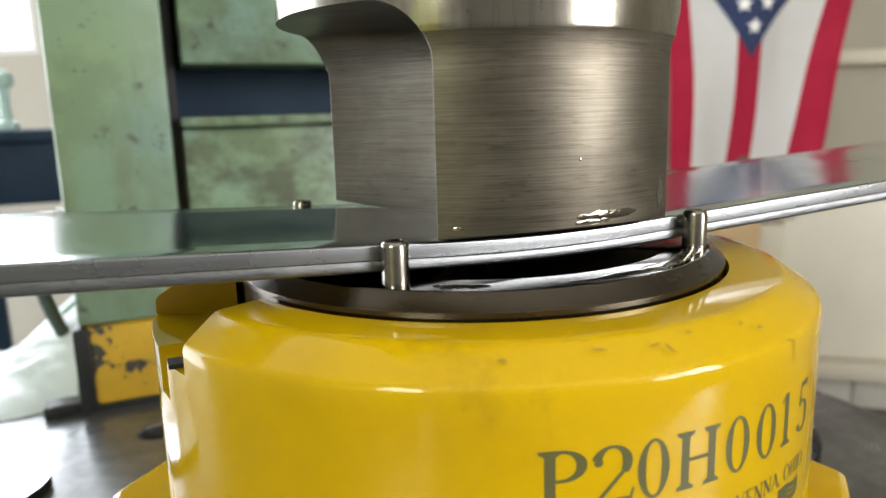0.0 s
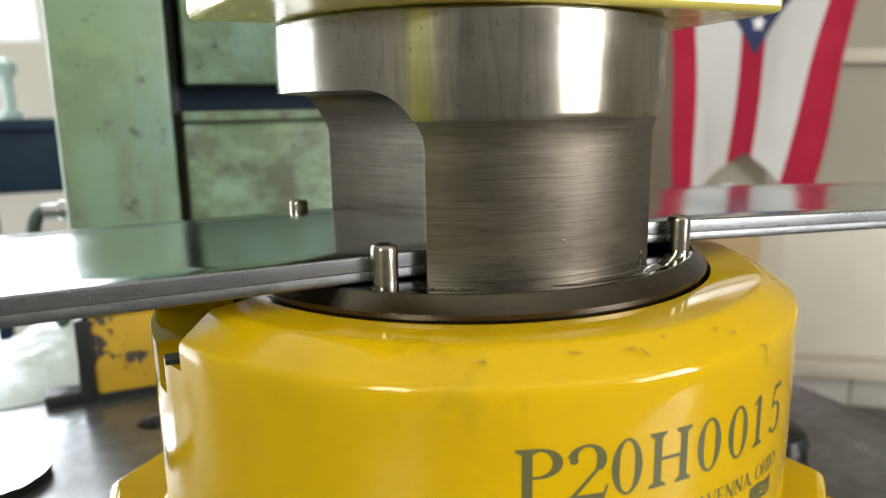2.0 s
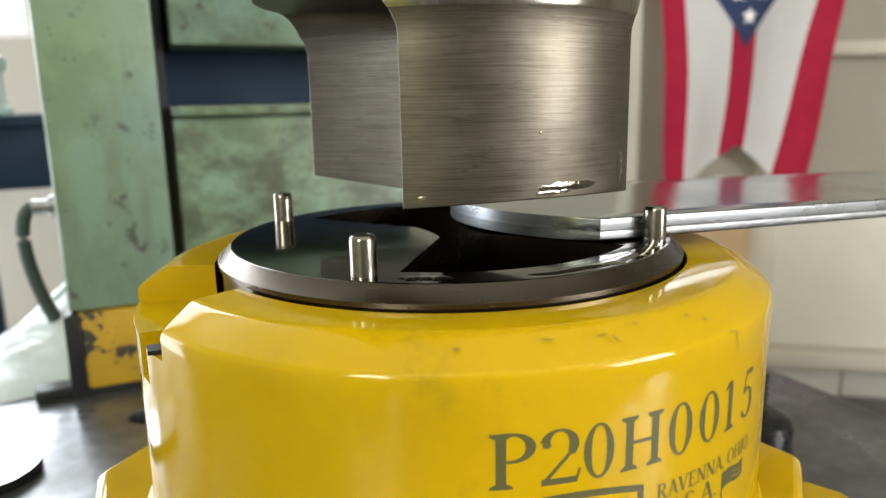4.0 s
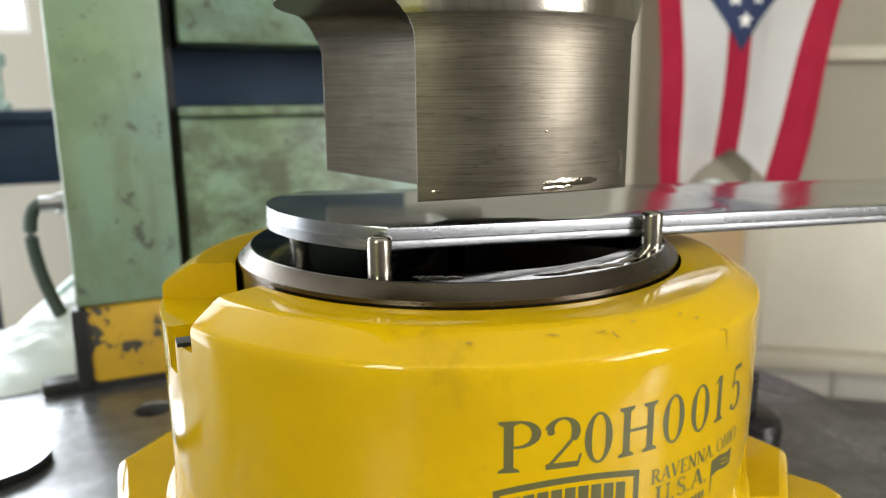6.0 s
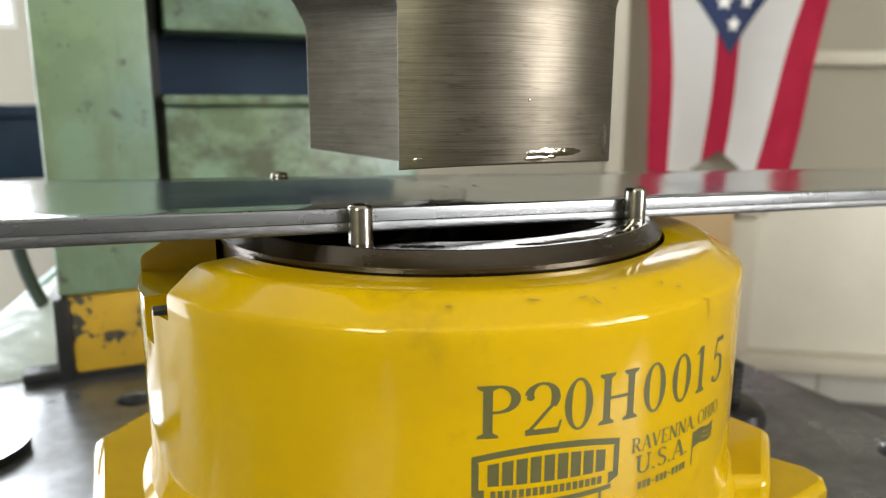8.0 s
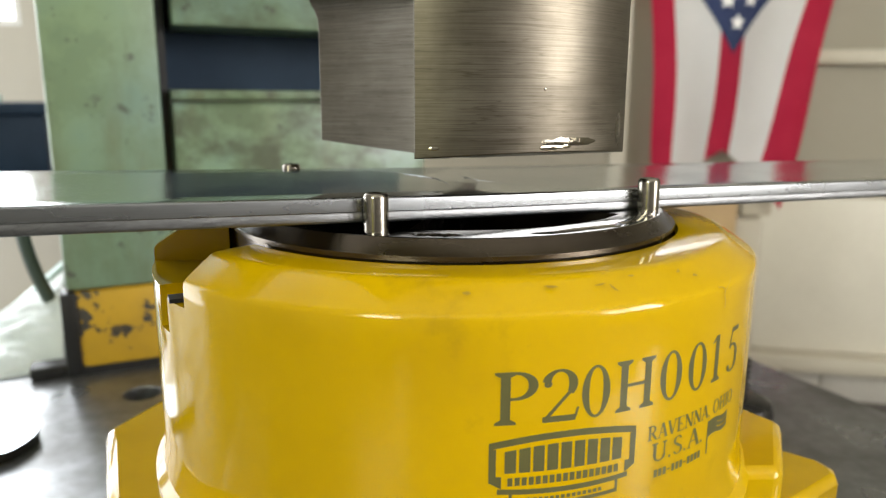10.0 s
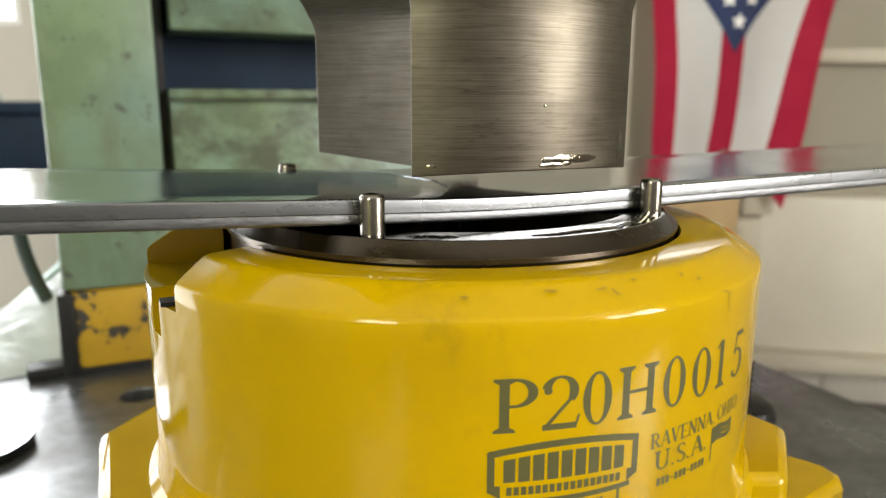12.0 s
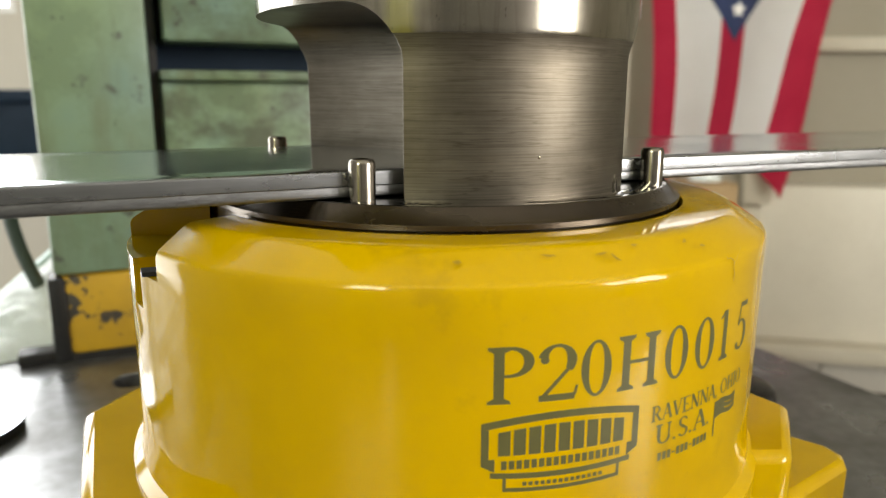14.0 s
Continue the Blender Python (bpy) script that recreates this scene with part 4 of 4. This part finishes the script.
def build_flag():
    f = tagged(empty("flag", FAR), "swallow-tailed red, white and blue flag hung on the wall", "flag")
    Z0, Z1, ZN = 0.78, -0.34, -0.13

    def edge(z):
        t = (0.402 - z) / 0.601
        return 0.674 + 0.037 * t, 1.292 - 0.099 * t

    def cloth(s, z):
        l, r = edge(z)
        return Vector((l + (r - l) * s + 0.006 * math.sin(z * 9 + s * 3), -0.078 - 0.012 * math.sin(s * 15 + z * 3.2) - 0.016 * math.sin(s * 8 - z * 4), z))

    def bottom(s):
        return Z1 + (ZN - Z1) * (1 - abs(s - 0.5) / 0.5) ** 0.9

    def seam(i, z):
        return (0, 0.132, 0.392, 0.54, 0.851 - 0.143 * (0.33 - z), 1.0)[i]

    for i, col in enumerate(("red", "white", "red", "white", "red")):
        n, k = 8, 40
        bm = bmesh.new()
        g = []
        for a in range(n + 1):
            foot = bottom(seam(i, -0.2) + (seam(i + 1, -0.2) - seam(i, -0.2)) * a / n)
            zs = [Z0 + (foot - Z0) * b / k for b in range(k + 1)]
            g.append([bm.verts.new(cloth(seam(i, z) + (seam(i + 1, z) - seam(i, z)) * a / n, z)) for z in zs])
        for a in range(n):
            for b in range(k):
                bm.faces.new((g[a][b], g[a + 1][b], g[a + 1][b + 1], g[a][b + 1]))
        bmesh.ops.solidify(bm, geom=bm.faces[:], thickness=0.0012)
        part("stripe", bm, col, f, col + " cloth stripe", smooth=80)
    ZA = 0.195

    def lay(name, pts_fn, mat, off, label):
        bm = bmesh.new()
        rows = []
        for b in range(31):
            z = Z0 + (ZA - Z0) * b / 30
            s0, s1 = pts_fn(z)
            rows.append([bm.verts.new(cloth(s0 + (s1 - s0) * a / 12, z) + Vector((0, off, 0))) for a in range(13)])
        for r0, r1 in zip(rows, rows[1:]):
            for a in range(12):
                bm.faces.new((r0[a], r0[a + 1], r1[a + 1], r1[a]))
        return part(name, bm, mat, f, label, smooth=80)

    sc = 0.472

    def tri(z):
        return max(0.0, sc - 1.08 * (z - ZA)), min(1.0, sc + 1.08 * (z - ZA))

    canton = lay("triangle", tri, "blue", -0.004, "dark blue cloth triangle")

    def patch(name, fn, mat, label, off):
        bm = bmesh.new()
        c = bm.verts.new(cloth(*fn(None)) + Vector((0, off, 0)))
        o = [bm.verts.new(cloth(*fn(a)) + Vector((0, off, 0))) for a in range(20)]
        for a in range(20):
            bm.faces.new((c, o[a], o[(a + 1) % 20]))
        part(name, bm, mat, canton, label, smooth=80)

    def disc(s, z, rad):
        def fn(a):
            if a is None:
                return s, z
            l, r = edge(z)
            return s + rad * math.cos(a * math.pi / 10) / (r - l), z + rad * math.sin(a * math.pi / 10)
        return fn

    patch("ring", disc(0.48, 0.60, 0.105), "white", "white cloth ring", -0.008)
    patch("disc", disc(0.48, 0.60, 0.06), "red", "red cloth disc", -0.012)

    def star(s, z, rad):
        def fn(a):
            if a is None:
                return s, z
            l, r = edge(z)
            k = rad if a % 4 == 0 else (rad * 0.42 if a % 4 == 2 else rad * 0.62)
            return s + k * math.sin(a * math.pi / 10) / (r - l), z + k * math.cos(a * math.pi / 10)
        return fn

    spots = [(0.4785, 0.296), (0.41, 0.366), (0.545, 0.372), (0.33, 0.45), (0.60, 0.455), (0.27, 0.52), (0.66, 0.53), (0.21, 0.61), (0.73, 0.61), (0.15, 0.69), (0.80, 0.69), (0.41, 0.462), (0.53, 0.47)]
    for s, z in spots:
        patch("star", star(s, z, 0.028), "white", "white cloth star", -0.008)


build_flag()


def build_carton():
    c = tagged(empty("cardboard_carton", FAR @ pose(0.79, -0.20, FLOOR)), "tall brown cardboard carton standing by the wall", "carton")
    part("body", box(-0.15, 0.15, -0.09, 0.09, 0.0, 0.79, 0.004), "carton", c)
    part("flap", box(-0.15, -0.005, -0.09, 0.09, 0.7905, 0.7945, 0.001), "carton", c)
    part("flap", box(0.005, 0.15, -0.09, 0.09, 0.7905, 0.7945, 0.001), "carton", c)
    bm = bmesh.new()
    bmesh.ops.create_icosphere(bm, subdivisions=4, radius=1)
    for v in bm.verts:
        q = 1 + 0.22 * noise.noise(v.co * 2.3) + 0.10 * noise.noise(v.co * 6.1)
        v.co = Vector((v.co.x * 0.05 * q * (1 - 0.35 * max(0, v.co.z)), v.co.y * 0.06 * q, max(-0.2, v.co.z) * 0.03 * q))
    tagged(part("plastic_bag", bm, "film", None, m=FAR @ pose(0.86, -0.20, FLOOR + 0.8040), smooth=70), "crumpled clear plastic bag on a carton", "plastic bag")


build_carton()

# ---- what moves ----
# seconds, height of the punch's lower corners over the die
STROKE = [(0, 0.0103), (0.5, 0.003), (1.0, -0.0034), (1.25, -0.0075), (1.5, -0.0095), (2.0, -0.0097), (2.25, -0.0085), (2.5, -0.0055), (3.0, 0.0025), (3.5, 0.0100), (3.9, 0.0160), (4.4, 0.0203),
          (5.0, 0.0206), (11.0, 0.0204), (11.25, 0.0197), (11.5, 0.0184), (12.0, 0.0155), (12.5, 0.0114), (13.0, 0.0068), (13.5, -0.0008), (14.0, -0.0088)]
# seconds, feed, then height and slope of the strip at the cut's left corner and at its right corner
STRIP_A = [(0, 0.0090, -0.05, 0.0088, 0.047), (0.2, 0.0086, -0.035, 0.0078, 0.036), (0.5, 0.0079, 0.0, 0.0060, 0.012), (1.0, 0.0079, 0.008, 0.0078, -0.020), (1.5, 0.0079, 0.012, 0.0100, -0.040),
           (2.5, 0.0079, 0.012, 0.0098, -0.040), (3.0, 0, 0, 0.0082, -0.030), (3.7, 0, 0, 0.0082, -0.030)]
FEED = [(3.7, 0.0, 0.0082, -0.030), (4.7, -0.004, 0.0100, -0.034), (5.4, -0.040, 0.0110, -0.038), (5.8, -0.065, 0.0113, -0.040), (6.0, -0.077, 0.0113, -0.041), (6.5, -0.107, 0.0108, -0.047), (7.0, -0.139, 0.0105, -0.038),
        (7.5, -0.165, 0.0103, -0.030), (8.0, -0.188, 0.0084, -0.0286), (8.3, -0.197, 0.0082, -0.027), (9.3, -0.197, 0.0082, -0.026)]
STRIP_B = [(10.3, 0.0090, -0.032, 0.0076, -0.018), (11.0, 0.0090, -0.035, 0.0074, -0.012), (11.5, 0.0088, -0.037, 0.0074, -0.002), (12.0, 0.0086, -0.042, 0.0078, 0.014), (12.5, 0.0082, -0.048, 0.0088, 0.036),
           (12.9, 0.0080, -0.046, 0.0088, 0.043), (13.1, 0.0080, -0.03, 0.0080, 0.030), (13.4, 0.0078, -0.006, 0.0078, 0.010), (13.7, 0.0077, -0.002, 0.0078, -0.002), (14.0, 0.0077, 0.0, 0.0078, -0.006)]
FALL = [(2.2, -0.0, 0.0079, 0.5), (2.35, -0.001, 0.010, 3.5), (2.5, -0.006, 0.023, 18.5), (2.6, -0.011, 0.030, 29), (2.7, -0.026, 0.0365, 42), (2.8, -0.048, 0.0285, 48), (2.9, -0.060, 0.0115, 45),
        (3.0, -0.082, -0.006, 42), (3.1, -0.102, -0.027, 44), (3.2, -0.135, -0.058, 44), (3.35, -0.20, -0.11, 30), (3.5, -0.23, -0.18, 4), (3.6, -0.235, -0.1816, 0)]


def tilt(x, z, slope):
    return pose(x, YC, z, 0, -math.degrees(math.atan(slope)), 0)


def hermite(u, z0, m0, z1, m1, span):
    a, b = u * u * u, u * u
    return (2 * a - 3 * b + 1) * z0 + (a - 2 * b + u) * span * m0 + (3 * b - 2 * a) * z1 + (a - b) * span * m1


def slope_at(u, *k):
    return (hermite(u + 0.01, *k) - hermite(u - 0.01, *k)) / (0.02 * k[4])


def stroke(t):
    for (a, za), (b, zb) in zip(STROKE, STROKE[1:]):
        if a <= t <= b:
            return za + (zb - za) * (t - a) / (b - a)
    return STROKE[-1][1]


def slug_rows(c, profile, shear, end):
    """Rows of one slice: bent with the strip until it shears, then under the punch, then down to the table."""
    rows = []
    u = (c + XC) / (2 * XC)
    for t, zl, ml, zr, mr in profile:
        if t <= shear:
            k = (zl, ml, zr, mr, 2 * XC)
            z = hermite(u, *k)
            rows.append((t, tilt(c, z, slope_at(u, *k))))
    for t in [shear + 0.15 + 0.25 * i for i in range(12) if shear + 0.15 + 0.25 * i < end - 0.1] + [end]:
        if t <= end:
            rows.append((t, tilt(c, stroke(t) - 0.0050 + 0.0034 * (2 * u - 1) ** 2, 0.0068 * (2 * u - 1) / XC)))
    return rows


def motions():
    walk(punch, [(t, pose(0.0006, -0.0002, z)) for t, z in STROKE])
    walk(ram, [(t, pose(0, 0, z)) for t, z in STROKE])
    # first blank: lies cut, tips over the edge of the holder, slides to the table
    rows = [(t, tilt(-XC, zl, ml)) for t, zl, ml, zr, mr in STRIP_A if t <= 1.5]
    roll = {2.5: 1, 2.6: 3, 2.7: 4, 2.8: 8, 2.9: 7, 3.0: 5}
    rows += [(t, pose(-XC + dx, YC, z, roll.get(t, 0), -a, 0)) for t, dx, z, a in FALL]
    walk(blank_a, rows + [(14.0, rows[-1][1])])
    # second blank and the bar behind it, first in one line, then bent apart
    rb, rc, line = [], [], []
    for t, zl, ml, zr, mr in STRIP_A:
        line.append((t, 0.0, zr - mr * XC, mr))
    line += FEED[1:]
    L = PITCH - 2 * XC
    for t, x, z0, m in line:
        rb.append((t, tilt(XC + x, z0 + m * (XC + x), m)))
        rc.append((t, tilt(XC + PITCH + x, z0 + m * (XC + PITCH + x), m)))
    for t, zl, ml, zr, mr in STRIP_B:
        a = math.atan(ml)
        rb.append((t, tilt(-XC - L * math.cos(a), zl - L * math.sin(a), ml)))
        rc.append((t, tilt(XC, zr, mr)))
    walk(blank_b, rb)
    walk(bar_c, rc)
    for c, ob in slices_a:
        rows = slug_rows(c, STRIP_A, 0.25, 1.7)
        rows += [(1.9, tilt(c, -0.05, 0)), (2.1, tilt(c, TABLE + TH + 0.001, 0)), (14.0, tilt(c, TABLE + TH + 0.001, 0))]
        walk(ob, rows)
    for c, ob in slices_b:
        rows = [(t, tilt(PITCH + c + x, z0 + m * (PITCH + c + x), m)) for t, x, z0, m in line]
        rows += slug_rows(c, STRIP_B, 12.95, 14.0)
        walk(ob, rows)


motions()
